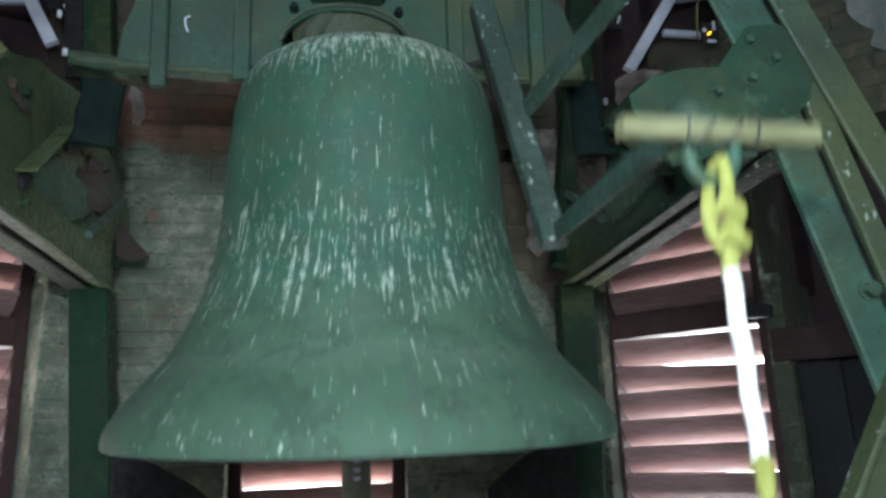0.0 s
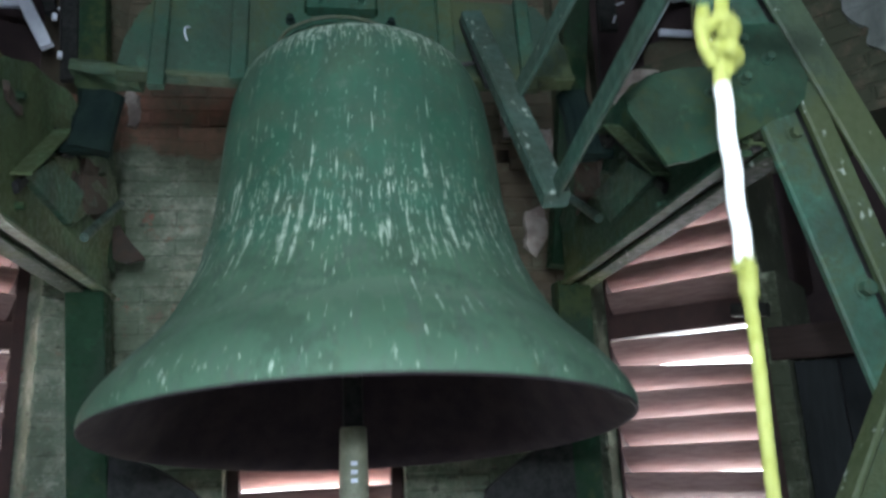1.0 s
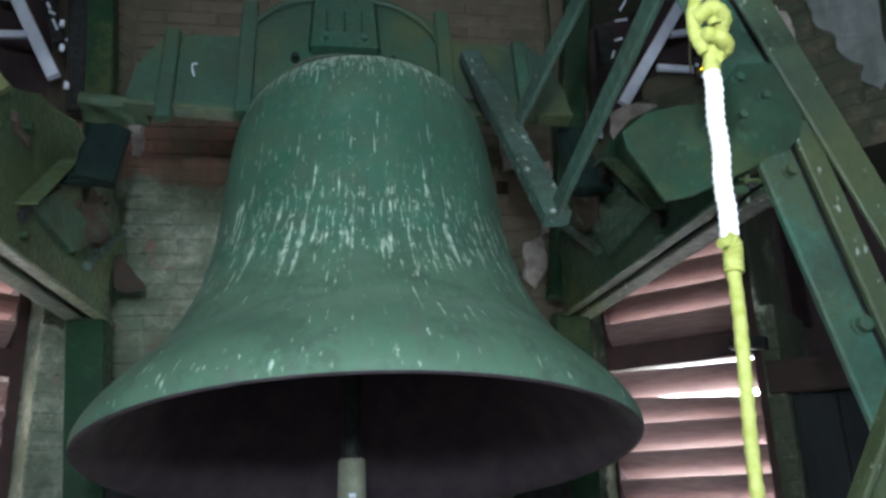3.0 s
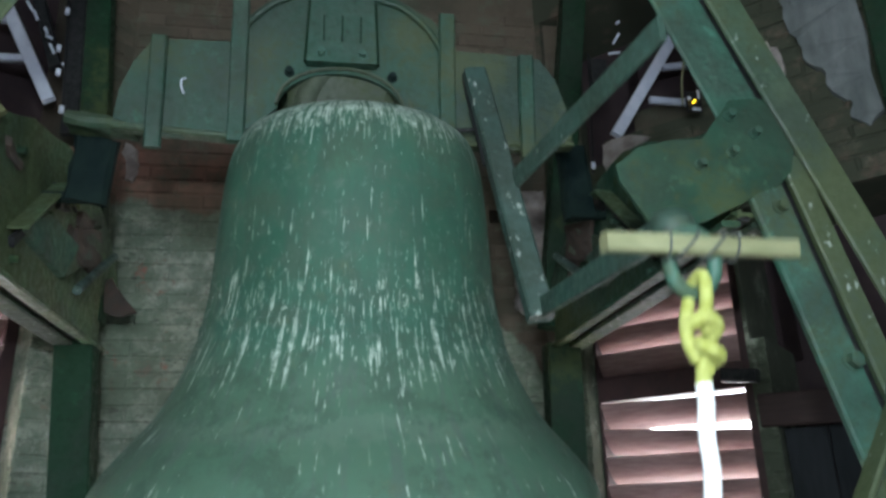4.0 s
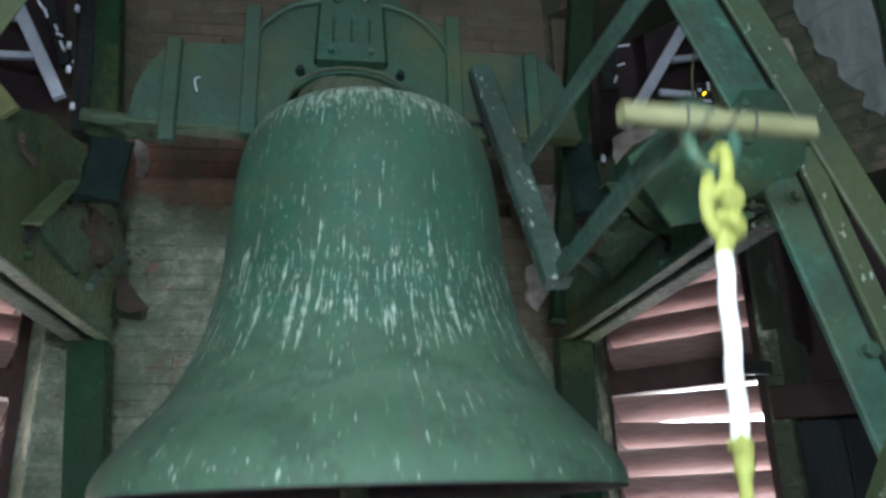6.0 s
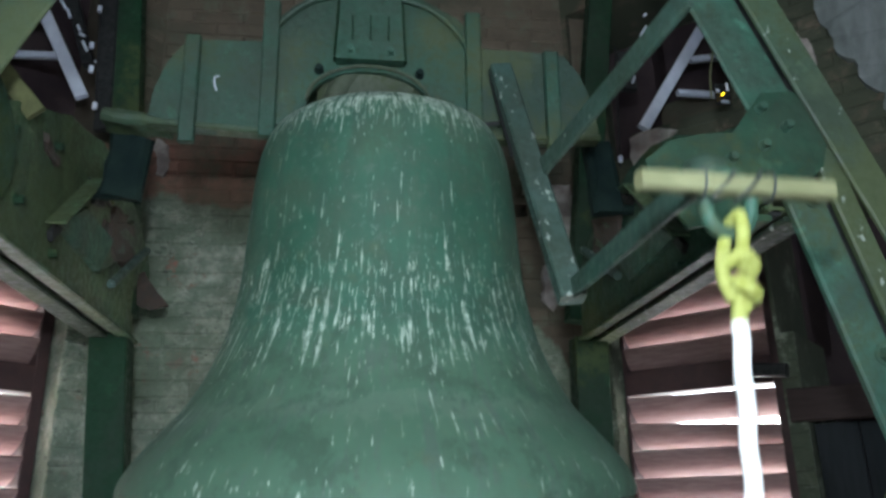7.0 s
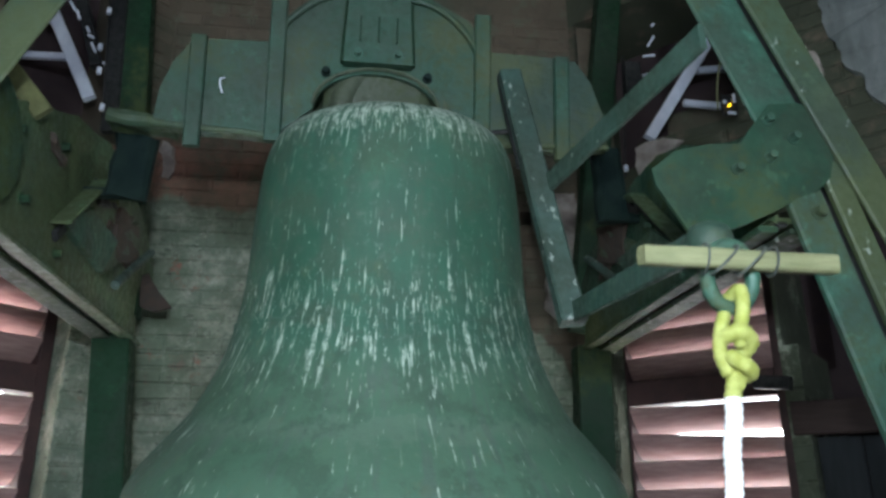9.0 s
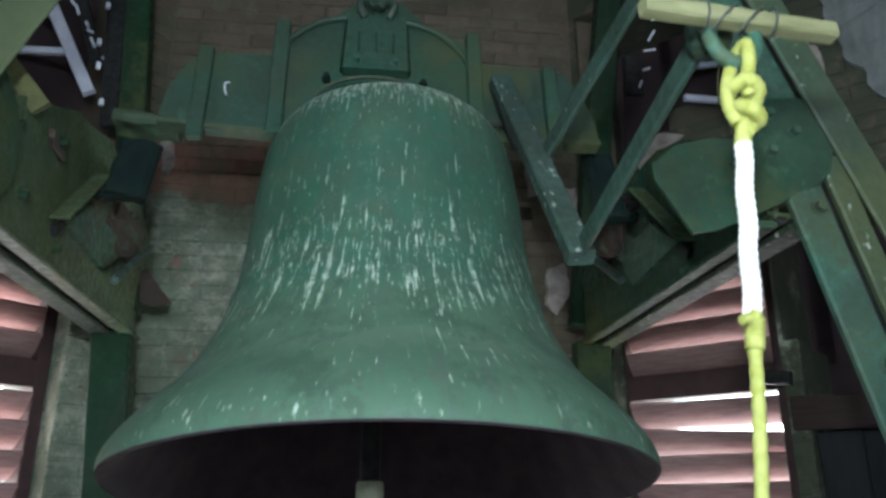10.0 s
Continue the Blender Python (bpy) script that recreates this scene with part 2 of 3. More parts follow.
TAPE = plain("white_rope", (0.86, 0.87, 0.88), (0.92, 0.92, 0.92), 0.6, 60, strength=0.1)
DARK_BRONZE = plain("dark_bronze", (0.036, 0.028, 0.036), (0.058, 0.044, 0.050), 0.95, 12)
TUFT = plain("yellow_green_moss", (0.045, 0.062, 0.014), (0.085, 0.105, 0.026), 0.95, 60)
LICHEN = plain("yellow_lichen_crust", (0.070, 0.075, 0.030), (0.125, 0.13, 0.055), 0.9, 30)
CLAPPER = plain("worn_pale_iron", (0.14, 0.15, 0.105), (0.22, 0.23, 0.165), 0.7, 25)
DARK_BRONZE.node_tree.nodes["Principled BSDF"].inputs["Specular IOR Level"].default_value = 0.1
FLOOR = plain("floor_boards", (0.10, 0.075, 0.055), (0.16, 0.12, 0.085), 0.8, 8, stretch=(1, 8, 1))
GROUND = plain("pale_ground", (0.38, 0.38, 0.35), (0.46, 0.45, 0.42), 0.9, 0.05)


def glow(name, colour, strength):
    k = Nodes(name)
    k.b.inputs["Emission Color"].default_value = (*colour, 1)
    k.b.inputs["Emission Strength"].default_value = strength
    return k.done(colour)


# ---- mesh helpers ----


def mesh_of(name, bm, mat, smooth=False):
    bmesh.ops.recalc_face_normals(bm, faces=bm.faces)
    me = bpy.data.meshes.new(name)
    bm.to_mesh(me)
    bm.free()
    me.materials.append(mat)
    if smooth:
        me.shade_smooth()
        me.set_sharp_from_angle(angle=radians(40))
    return me


def part(name, bm, mat, parent=None, label="", smooth=False):
    ob = new(name, mesh_of(name, bm, mat, smooth))
    if parent is not None:
        ob.parent = parent
    if label:
        ob["label"] = label
    return ob


def empty(name, at=(0, 0, 0)):
    ob = new(name)
    ob.location = at
    ob.empty_display_size = 0.1
    return ob


def basis(p, q, up=(0, 0, 1)):
    """A frame whose x runs from p to q and whose z is nearest to up."""
    p, q = Vector(p), Vector(q)
    x = (q - p).normalized()
    y = Vector(up).cross(x).normalized()
    z = x.cross(y)
    m = Matrix((x, y, z)).transposed().to_4x4()
    m.translation = p
    return m, (q - p).length


def add_profile(bm, prof, p, q, up=(0, 0, 1)):
    """Extrudes a closed outline (y, z) from p to q."""
    m, n = basis(p, q, up)
    a = [bm.verts.new(m @ Vector((0, y, z))) for y, z in prof]
    b = [bm.verts.new(m @ Vector((n, y, z))) for y, z in prof]
    bm.faces.new(a)
    bm.faces.new(b[::-1])
    for k in range(len(prof)):
        j = (k + 1) % len(prof)
        bm.faces.new((a[k], a[j], b[j], b[k]))
    return bm


def rect(w, h, c=0.004):
    w, h = w / 2, h / 2
    return [(-w + c, -h), (w - c, -h), (w, -h + c), (w, h - c), (w - c, h), (-w + c, h), (-w, h - c), (-w, -h + c)]


def channel(w, h, t=0.01, side=1):
    """A channel: web on one side, two flanges."""
    s = side
    return [(-s * w / 2, -h / 2), (s * w / 2, -h / 2), (s * w / 2, -h / 2 + t), (-s * w / 2 + s * t, -h / 2 + t),
            (-s * w / 2 + s * t, h / 2 - t), (s * w / 2, h / 2 - t), (s * w / 2, h / 2), (-s * w / 2, h / 2)]


def bar(p, q, w, h, up=(0, 0, 1), c=0.004):
    return add_profile(bmesh.new(), rect(w, h, c), p, q, up)


def plate(outline, axis, at, thick):
    """A flat plate: an outline in the plane square to the axis ('x' or 'y'), from at to at + thick."""
    bm = bmesh.new()
    put = (lambda u, v, d: (d, u, v)) if axis == "x" else (lambda u, v, d: (u, d, v))
    a = [bm.verts.new(put(u, v, at)) for u, v in outline]
    b = [bm.verts.new(put(u, v, at + thick)) for u, v in outline]
    bm.faces.new(a)
    bm.faces.new(b[::-1])
    for k in range(len(outline)):
        j = (k + 1) % len(outline)
        bm.faces.new((a[k], a[j], b[j], b[k]))
    return bm


def rough_edges(bm, cuts, amount, seed):
    bmesh.ops.subdivide_edges(bm, edges=bm.edges, cuts=cuts, use_grid_fill=True)
    bmesh.ops.triangulate(bm, faces=[f for f in bm.faces if len(f.verts) > 4])
    for v in bm.verts:
        v.co += noise.noise_vector(v.co * 22 + Vector((seed, 0, 0))) * amount
    return bm


def tube(points, radii, sides=12, closed=False):
    bm = bmesh.new()
    pts = [Vector(p) for p in points]
    if not hasattr(radii, "__len__"):
        radii = [radii] * len(pts)
    rings, n = [], len(pts)
    side = Vector((0.31, 0.94, 0.1))
    for k, p in enumerate(pts):
        a, b = (pts[(k - 1) % n], pts[(k + 1) % n]) if closed else (pts[max(k - 1, 0)], pts[min(k + 1, n - 1)])
        d = (b - a).normalized()
        side = (side - d * side.dot(d)).normalized()
        e = d.cross(side)
        rings.append([bm.verts.new(p + (side * math.cos(2 * math.pi * j / sides) + e * math.sin(2 * math.pi * j / sides)) * radii[k]) for j in range(sides)])
    for k in range(n if closed else n - 1):
        a, b = rings[k], rings[(k + 1) % n]
        for j in range(sides):
            bm.faces.new((a[j], a[(j + 1) % sides], b[(j + 1) % sides], b[j]))
    if not closed:
        bm.faces.new(rings[0][::-1])
        bm.faces.new(rings[-1])
    return bm


def lathe(profile, sides=96, centre=(0, 0)):
    bm = bmesh.new()
    rings = []
    for r, z in profile:
        if r < 1e-4:
            rings.append([bm.verts.new((centre[0], centre[1], z))])
        else:
            rings.append([bm.verts.new((centre[0] + r * math.cos(2 * math.pi * j / sides), centre[1] + r * math.sin(2 * math.pi * j / sides), z)) for j in range(sides)])
    for a, b in zip(rings, rings[1:]):
        for j in range(sides):
            i = (j + 1) % sides
            if len(a) == 1:
                bm.faces.new((a[0], b[i], b[j]))
            elif len(b) == 1:
                bm.faces.new((a[j], a[i], b[0]))
            else:
                bm.faces.new((a[j], a[i], b[i], b[j]))
    return bm


def bolt(parent, at, axis, r=0.018, mat=None):
    """A hexagon head on its washer, standing off along the axis."""
    a, d = Vector(at), Vector(axis).normalized()
    bm = tube([a - d * 0.004, a + d * 0.004], r * 1.35, 14)
    head = tube([a + d * 0.004, a + d * 0.02], r, 6)
    me = bpy.data.meshes.new("t")
    head.to_mesh(me)
    head.free()
    bm.from_mesh(me)
    bpy.data.meshes.remove(me)
    return part("bolt", bm, mat or GREEN, parent)


def smooth_line(points, n=8):
    """A rounded line through the points (Catmull-Rom)."""
    p = [Vector(q) for q in points]
    out = []
    for k in range(len(p) - 1):
        a, b, c, d = p[max(k - 1, 0)], p[k], p[k + 1], p[min(k + 2, len(p) - 1)]
        for j in range(n):
            u = j / n
            out.append(0.5 * (2 * b + (c - a) * u + (2 * a - 5 * b + 4 * c - d) * u * u + (3 * b - a - 3 * c + d) * u ** 3))
    return out + [p[-1]]


# ---- the tower: eight walls round (0.08, 0.84) ----
CX, CY, INR = 0.08, 0.84, 2.11
HALF = INR * math.tan(math.pi / 8)
TOP, SILL, LINTEL = 5.2, 0.7, 2.55
NAMES = ["wall_north", "wall_northeast", "wall_east", "wall_southeast", "wall_south", "wall_southwest", "wall_west", "wall_northwest"]
# opening along each wall, from its left end seen from inside: start, end
RECESS = {0: [(1.495, 1.548, 2.745, 2.805)], 1: [(0.28, 0.70, 3.05, 3.75), (0.02, 0.28, 2.95, 3.75), (0.02, 0.15, 2.56, 2.95), (0.785, 1.60, 0.9, 2.62), (0.735, 0.785, 2.14, 2.62)], 7: [(HALF * 2 - 0.66, HALF * 2 - 0.13, 2.95, 3.95)]}
OPEN = {0: (0.419, 1.074), 1: (0.105, 0.722), 7: (HALF * 2 - 0.86, HALF * 2 - 0.245)}


def wall_frame(k):
    """x along the wall to the right as seen from inside, y outwards, origin at the left end on the floor."""
    a = -k * math.pi / 4
    return Matrix.Translation((CX, CY, 0)) @ Matrix.Rotation(a, 4, "Z") @ Matrix.Translation((-HALF, INR, 0))


def block(bm, x0, x1, y0, y1, z0, z1):
    v = [bm.verts.new((x, y, z)) for x in (x0, x1) for y in (y0, y1) for z in (z0, z1)]
    for f in ((0, 1, 3, 2), (4, 6, 7, 5), (0, 4, 5, 1), (2, 3, 7, 6), (0, 2, 6, 4), (1, 5, 7, 3)):
        bm.faces.new([v[i] for i in f])


def holes(k):
    """All openings of a wall: start, end, bottom, top."""
    return ([(*OPEN[k], SILL, LINTEL)] if k in OPEN else []) + ([HATCH] if k == 4 else []) + RECESS.get(k, [])


walls = []
for k in range(8):
    bm = bmesh.new()
    w, e = HALF * 2, 0.19
    xs = sorted({-e, w + e, *(v for h in holes(k) for v in h[:2])})
    for a, b in zip(xs, xs[1:]):
        gaps = sorted((h[2], h[3]) for h in holes(k) if h[0] <= a and b <= h[1])
        z = 0
        for lo, hi in gaps:
            block(bm, a, b, 0.02, 0.45, z, lo)
            z = hi
        block(bm, a, b, 0.02, 0.45, z, TOP)
    bmesh.ops.remove_doubles(bm, verts=bm.verts, dist=0.0005)
    ob = part(NAMES[k], bm, BRICK_GREY if k == 1 else BRICK if k in (0, 7) else PLASTER)
    ob.matrix_world = wall_frame(k)
    tagged(ob, "old brick tower wall with flaking whitewash and mortar joints", "wall", kind="structure")
    walls.append(ob)
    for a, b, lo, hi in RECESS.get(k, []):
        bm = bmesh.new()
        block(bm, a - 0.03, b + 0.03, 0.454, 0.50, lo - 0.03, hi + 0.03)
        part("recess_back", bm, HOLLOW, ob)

bm = lathe([(0.001, -0.1), (2.6, -0.1), (2.6, 0.0), (0.001, 0.0)], 8, (CX, CY))
tagged(part("floor", bm, FLOOR), "worn brown floorboards of the belfry", "floor", kind="structure")
bm = lathe([(0.001, TOP), (2.6, TOP), (2.6, TOP + 0.1), (0.001, TOP + 0.1)], 8, (CX, CY))
tagged(part("ceiling", bm, PLASTER), "whitewashed belfry ceiling", "ceiling", kind="structure")
bm = bmesh.new()
block(bm, -900, 900, -900, 900, -18.4, -18)
tagged(part("ground", bm, GROUND), "pale ground far below the tower", "ground", kind="structure")


def louvre(k, seed, broken=None):
    """A louvred window: a dark frame, a cross rail and sloping slats that fall outwards."""
    rng = random.Random(seed)
    a, b = OPEN[k]
    win = empty("window_%d" % (k + 1))
    win.matrix_world = wall_frame(k)
    tagged(win, "louvred belfry window with red-brown wooden slats", "window", kind="structure")
    f, d0, d1 = 0.045, 0.10, 0.20
    fl = 0.012 if k == 1 else f
    for x, wf in ((a + fl / 2 + 0.003, fl), (b - f / 2 - 0.003, f)):
        part("window_frame", bar((x, (d0 + d1) / 2, SILL + 0.004), (x, (d0 + d1) / 2, LINTEL - 0.004), d1 - d0, wf, (1, 0, 0)), FRAME, win)
    for z, h in ((SILL + 0.03, 0.05), (LINTEL - 0.03, 0.05), (2.035, 0.096), (1.28, 0.06)):
        part("rail", bar((a + fl + 0.004, 0.14, z), (b - f - 0.004, 0.14, z), 0.09, h), FRAME, win)
    z = SILL + 0.13
    while z < LINTEL - 0.06:
        if abs(z - 2.035) > 0.045 and abs(z - 1.28) > 0.055:
            tilt = radians(47 + rng.uniform(-3, 3))
            wd = 0.128
            dy, dz = math.cos(tilt) * wd / 2, math.sin(tilt) * wd / 2
            roll = rng.uniform(-0.004, 0.004)
            drop = 0.0
            if broken and abs(z - broken) < 0.05:
                drop, roll = 0.030, 0.0
            p, q = Vector((a + fl, 0.15, z + roll + drop * 0.3)), Vector((b - f, 0.15, z - roll - drop))
            arc = [(-1 + 2 * j / 7, -0.016 * (1 - (-1 + 2 * j / 7) ** 2)) for j in range(8)]
            prof = [(b_, u * wd / 2) for u, b_ in arc] + [(b_ - 0.010, u * wd / 2) for u, b_ in arc[::-1]]
            part("slat", add_profile(bmesh.new(), prof, p, q, (0, -math.cos(tilt), math.sin(tilt))), SLAT, win, smooth=True)
        z += 0.1
    return win


louvre(0, 3)
louvre(1, 5, 1.83)
louvre(7, 8)
hatch = empty("window_5")
hatch.matrix_world = wall_frame(4)
tagged(hatch, "open hatch in a plain dark timber frame", "window", kind="structure")
for x in (HATCH[0] + 0.02, HATCH[1] - 0.02):
    part("window_frame", bar((x, 0.28, HATCH[2] + 0.004), (x, 0.28, HATCH[3] - 0.004), 0.08, 0.034, (1, 0, 0)), FRAME, hatch)
for z in (HATCH[2] + 0.018, HATCH[3] - 0.018):
    part("window_frame", bar((HATCH[0] + 0.04, 0.28, z), (HATCH[1] - 0.04, 0.28, z), 0.08, 0.028), FRAME, hatch)



def patch(k, outline, mat, label, seed, proud=0.012):
    """A ragged piece of plaster left on a wall."""
    return part("plaster_patch", rough_edges(plate(outline, "y", 0.006 - proud, 0.02 + proud), 4, 0.016, seed), mat, walls[k], label)


patch(1, [(1.02, 3.62), (1.045, 3.42), (1.05, 3.25), (1.085, 3.17), (1.09, 3.10), (1.13, 3.05), (1.15, 2.95), (1.195, 2.90), (1.20, 2.84), (1.24, 2.80), (1.285, 2.84), (1.285, 3.62)], GREYED, "stained grey plaster left on the brick", 31)
patch(1, [(0.93, 3.19), (0.97, 3.24), (1.0, 3.20), (1.01, 3.12), (0.985, 3.03), (0.955, 3.05), (0.94, 3.12)], PINKISH, "pale broken plaster", 32)
patch(1, [(0.285, 2.87), (0.288, 3.03), (0.39, 3.035), (0.48, 3.0), (0.42, 2.95), (0.36, 2.905)], PINKISH, "pale broken plaster below the recess", 37)
patch(0, [(1.63, 2.88), (1.74, 2.90), (1.748, 2.74), (1.74, 2.60), (1.68, 2.56), (1.66, 2.72)], PINKISH, "pinkish flaking plaster", 33)
patch(0, [(1.60, 2.52), (1.68, 2.55), (1.69, 2.42), (1.63, 2.33), (1.585, 2.38)], PINKISH, "pinkish flaking plaster", 34)
patch(0, [(1.52, 2.98), (1.60, 2.95), (1.585, 2.86), (1.53, 2.85)], PINKISH, "pinkish flaking plaster", 35)
patch(0, [(0.0, 3.04), (0.045, 3.02), (0.07, 2.93), (0.05, 2.86), (0.02, 2.88), (0.012, 2.95)], PINKISH, "pale broken plaster", 36)
bm = bar((0.634, -0.01, 2.02), (0.752, -0.01, 2.005), 0.05, 0.045, c=0.008)
part("shutter_catch", bm, BLACK, walls[1], "black iron catch beside the window")
th = empty("wall_post")
th.matrix_world = wall_frame(1)
tagged(th, "dark green upright timber fixed against the wall", "post")
part("timber", bar((1.35, -0.03, 2.64), (1.35, -0.03, 5.1), 0.05, 0.10, (1, 0, 0), 0.006), GREEN_DARK, th)

# a brown timber across the niche beside the window, dark boards below it
niche = walls[1]
bm = bmesh.new()
block(bm, 0.285, 0.695, 0.39, 0.45, 3.0, 3.34)
part("recess_lining", bm, BRICK, niche, "bare brown brick at the back of the recess")
part("timber_rail", rough_edges(bar((0.738, 0.02, 1.89), (1.59, 0.02, 1.882), 0.07, 0.108, c=0.006), 2, 0.003, 2), RAIL, niche, "dark red-brown timber rail across the niche")
for j in range(6):
    part("board", bar((0.858 + j * 0.138, 0.07, 0.905), (0.858 + j * 0.138, 0.07, 1.83), 0.02, 0.134, (1, 0, 0), 0.003), BOARD, niche)

# ---- the bell frame ----


def side_bearer(s, x, y1, outline, angle, rod):
    """The side of the bell frame: a channel that runs back to the wall, with its riveted bearing plate above."""
    th = empty("bell_frame_side")
    tagged(th, "green painted riveted steel bearer, mossy and flaking", "bell frame", "bell frame sides")
    y0, zb = 1.36, 2.15
    part("beam", add_profile(bmesh.new(), channel(0.09, 0.16, 0.012, -s), (x + s * 0.05, y0, zb + 0.085), (x + s * 0.05, y1, zb + 0.085)), MOSSY, th)
    part("inner_flange", bar((x - s * 0.010, y0, zb - 0.008), (x - s * 0.010, y1, zb - 0.008), 0.042, 0.014), FLAKING if s < 0 else DOME, th, "worn flaking flange")
    part("groove", bar((x + s * 0.022, y0, zb + 0.004), (x + s * 0.022, y1, zb + 0.004), 0.024, 0.012), BLACK, th)
    part("outer_flange", bar((x + s * 0.068, y0, zb - 0.010), (x + s * 0.068, y1, zb - 0.010), 0.066, 0.014), UNDER, th, "grey underside grown with lichen")
    bm = rough_edges(plate(outline, "x", x - 0.008, 0.016), 3, 0.007 if s < 0 else 0.003, 3 + s)
    part("bearing_plate", bm, FLAKING if s < 0 else DOME, th)
    xi = x - s * 0.012
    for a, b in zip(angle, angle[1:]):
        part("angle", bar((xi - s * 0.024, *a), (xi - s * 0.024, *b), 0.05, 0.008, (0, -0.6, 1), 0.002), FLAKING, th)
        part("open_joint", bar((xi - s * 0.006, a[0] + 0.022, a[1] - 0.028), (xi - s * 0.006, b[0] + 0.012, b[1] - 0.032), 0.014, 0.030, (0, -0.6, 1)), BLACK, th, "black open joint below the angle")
    part("rod", tube([(xi - s * 0.025, *rod[0]), (xi - s * 0.025, *rod[1])], 0.014, 10), SPOTTED, th, smooth=True)
    (ya, za), (yb, zc) = rod
    part("stiffener", bar((xi - s * 0.006, ya - 0.10, za + 0.05), (xi - s * 0.006, yb - 0.12, zc + 0.02), 0.02, 0.09, (0, 0, 1)), MOSSY, th)
    part("flake", rough_edges(bar((xi - s * 0.01, ya - 0.02, za + 0.13), (xi - s * 0.01, ya + 0.22, za + 0.20), 0.016, 0.12, c=0.003), 3, 0.012, 7 + s), RUST, th, "rusty flaking scale")
    panel = [(angle[0][0] + u, angle[0][1] + v) for u, v in ((0.47, 0.115), (0.20, 0.115), (0.05, 0.012), (0.37, -0.012))]
    part("bearing_cap", rough_edges(plate(panel, "x", xi - s * 0.02, s * 0.02), 3, 0.004, 15 + s), GREEN, th, "flat green bearing cap")
    for k, (dy, dz, w, m) in enumerate(((0.10, 0.02, 0.06, BLACK), (0.16, -0.07, 0.07, RUST), (-0.06, -0.16, 0.05, BLACK), (0.30, -0.10, 0.08, RUST), (-0.34, -0.04, 0.07, RUST))):
        y, z = angle[1][0] + dy, angle[1][1] + dz
        part("flake", rough_edges(bar((xi - s * 0.004, y, z), (xi - s * 0.004, y + w * 1.4, z - 0.02), 0.012, w * 0.5, c=0.002), 2, 0.014, 11 + k), m, th)
    for y, z in ((1.47, 2.30), (1.58, 2.38), (1.66, 2.25), (angle[0][0] + 0.06, angle[0][1] - 0.06), (angle[1][0] - 0.02, angle[1][1] - 0.1), (angle[1][0] - 0.25, angle[1][1] - 0.02)):
        bolt(th, (x - s * 0.008, y, z), (-s, 0, 0), 0.010, GREEN_DARK if s < 0 else GREEN)
    return th


left_side = side_bearer(-1, -0.74, 2.70,
            [(1.36, 2.16), (1.38, 2.38), (1.52, 2.42), (1.67, 2.49), (1.9, 2.58), (2.16, 2.635), (2.42, 2.61), (2.66, 2.565), (2.82, 2.46), (2.89, 2.36), (2.84, 2.30), (2.66, 2.27), (2.70, 2.16)],
            [(1.83, 2.26), (2.08, 2.48), (2.2, 2.53)], [(2.31, 2.24), (2.66, 2.46)])
side_bearer(1, 0.84, 2.62,
            [(1.36, 2.16), (1.37, 2.36), (1.45, 2.385), (1.58, 2.44), (1.70, 2.50), (1.85, 2.54), (2.02, 2.545), (2.25, 2.52), (2.45, 2.46), (2.6, 2.38), (2.56, 2.26), (2.60, 2.16)],
            [(1.68, 2.216), (1.955, 2.466), (2.03, 2.475)], [(2.12, 2.24), (2.42, 2.42)])

# raking front leg beside the rope
GUSSET = [(0.805, 2.352), (0.771, 2.313), (0.708, 2.311), (0.632, 2.289), (0.582, 2.249), (0.586, 2.212), (0.655, 2.101), (0.712, 2.114), (0.77, 2.14), (0.835, 2.167), (0.884, 2.2), (0.93, 2.215), (0.965, 2.25), (0.99, 2.333), (0.965, 2.4), (0.913, 2.42), (0.85, 2.41)]
th = empty("steel_beam")
tagged(th, "raking green steel beam of the bell frame, grown with lichen", "beam", "raking beams of the bell frame")
part("web", bar((0.640, 1.345, 2.98), (0.912, 1.345, 2.31), 0.012, 0.112, (1, 0, 0.4)), GREEN, th)
part("flange", bar((0.738, 1.325, 2.98), (1.165, 1.325, 1.95), 0.014, 0.078, (1, 0, 0.4)), MOSSY_SPOT, th, "lichen-spotted flange")
part("gusset", rough_edges(plate(GUSSET, "y", 1.328, 0.010), 3, 0.003, 21), DOME, th)
part("joint", bar((0.695, 1.362, 2.99), (0.985, 1.362, 2.30), 0.012, 0.055, (1, 0, 0.4)), BLACK, th, "black joint between web and flange")
for x, z in ((0.894, 2.334), (0.836, 2.287), (0.761, 2.255), (0.842, 2.372)):
    bolt(th, (x, 1.328, z), (0, -1, 0), 0.009)
th = empty("timber_strut")
tagged(th, "pair of green planks bolted below the bearing plate", "strut", "struts of the bell frame")
part("plank", bar((0.902, 1.34, 2.21), (1.105, 1.34, 1.45), 0.02, 0.082, (1, 0, 0.3)), GREEN, th)
part("plank", bar((0.972, 1.34, 2.285), (1.17, 1.34, 1.55), 0.02, 0.052, (1, 0, 0.3)), MOSSY_SPOT, th)
part("spacer", bar((0.940, 1.37, 2.25), (1.14, 1.37, 1.5), 0.02, 0.06, (1, 0, 0.3)), BLACK, th)
bolt(th, (1.018, 1.33, 1.855), (0, -1, 0), 0.016)
bolt(th, (0.925, 1.33, 2.17), (0, -1, 0), 0.012)
th = empty("diagonal_brace")
tagged(th, "green steel brace that rises towards the raking beam", "brace")
part("web", bar((0.80, 1.33, 1.25), (1.18, 1.33, 1.86), 0.02, 0.085, (1, 0, -0.6)), GREEN, th)
part("flange", bar((0.765, 1.31, 1.27), (1.145, 1.31, 1.88), 0.05, 0.014, (1, 0, -0.6)), MOSSY_SPOT, th)
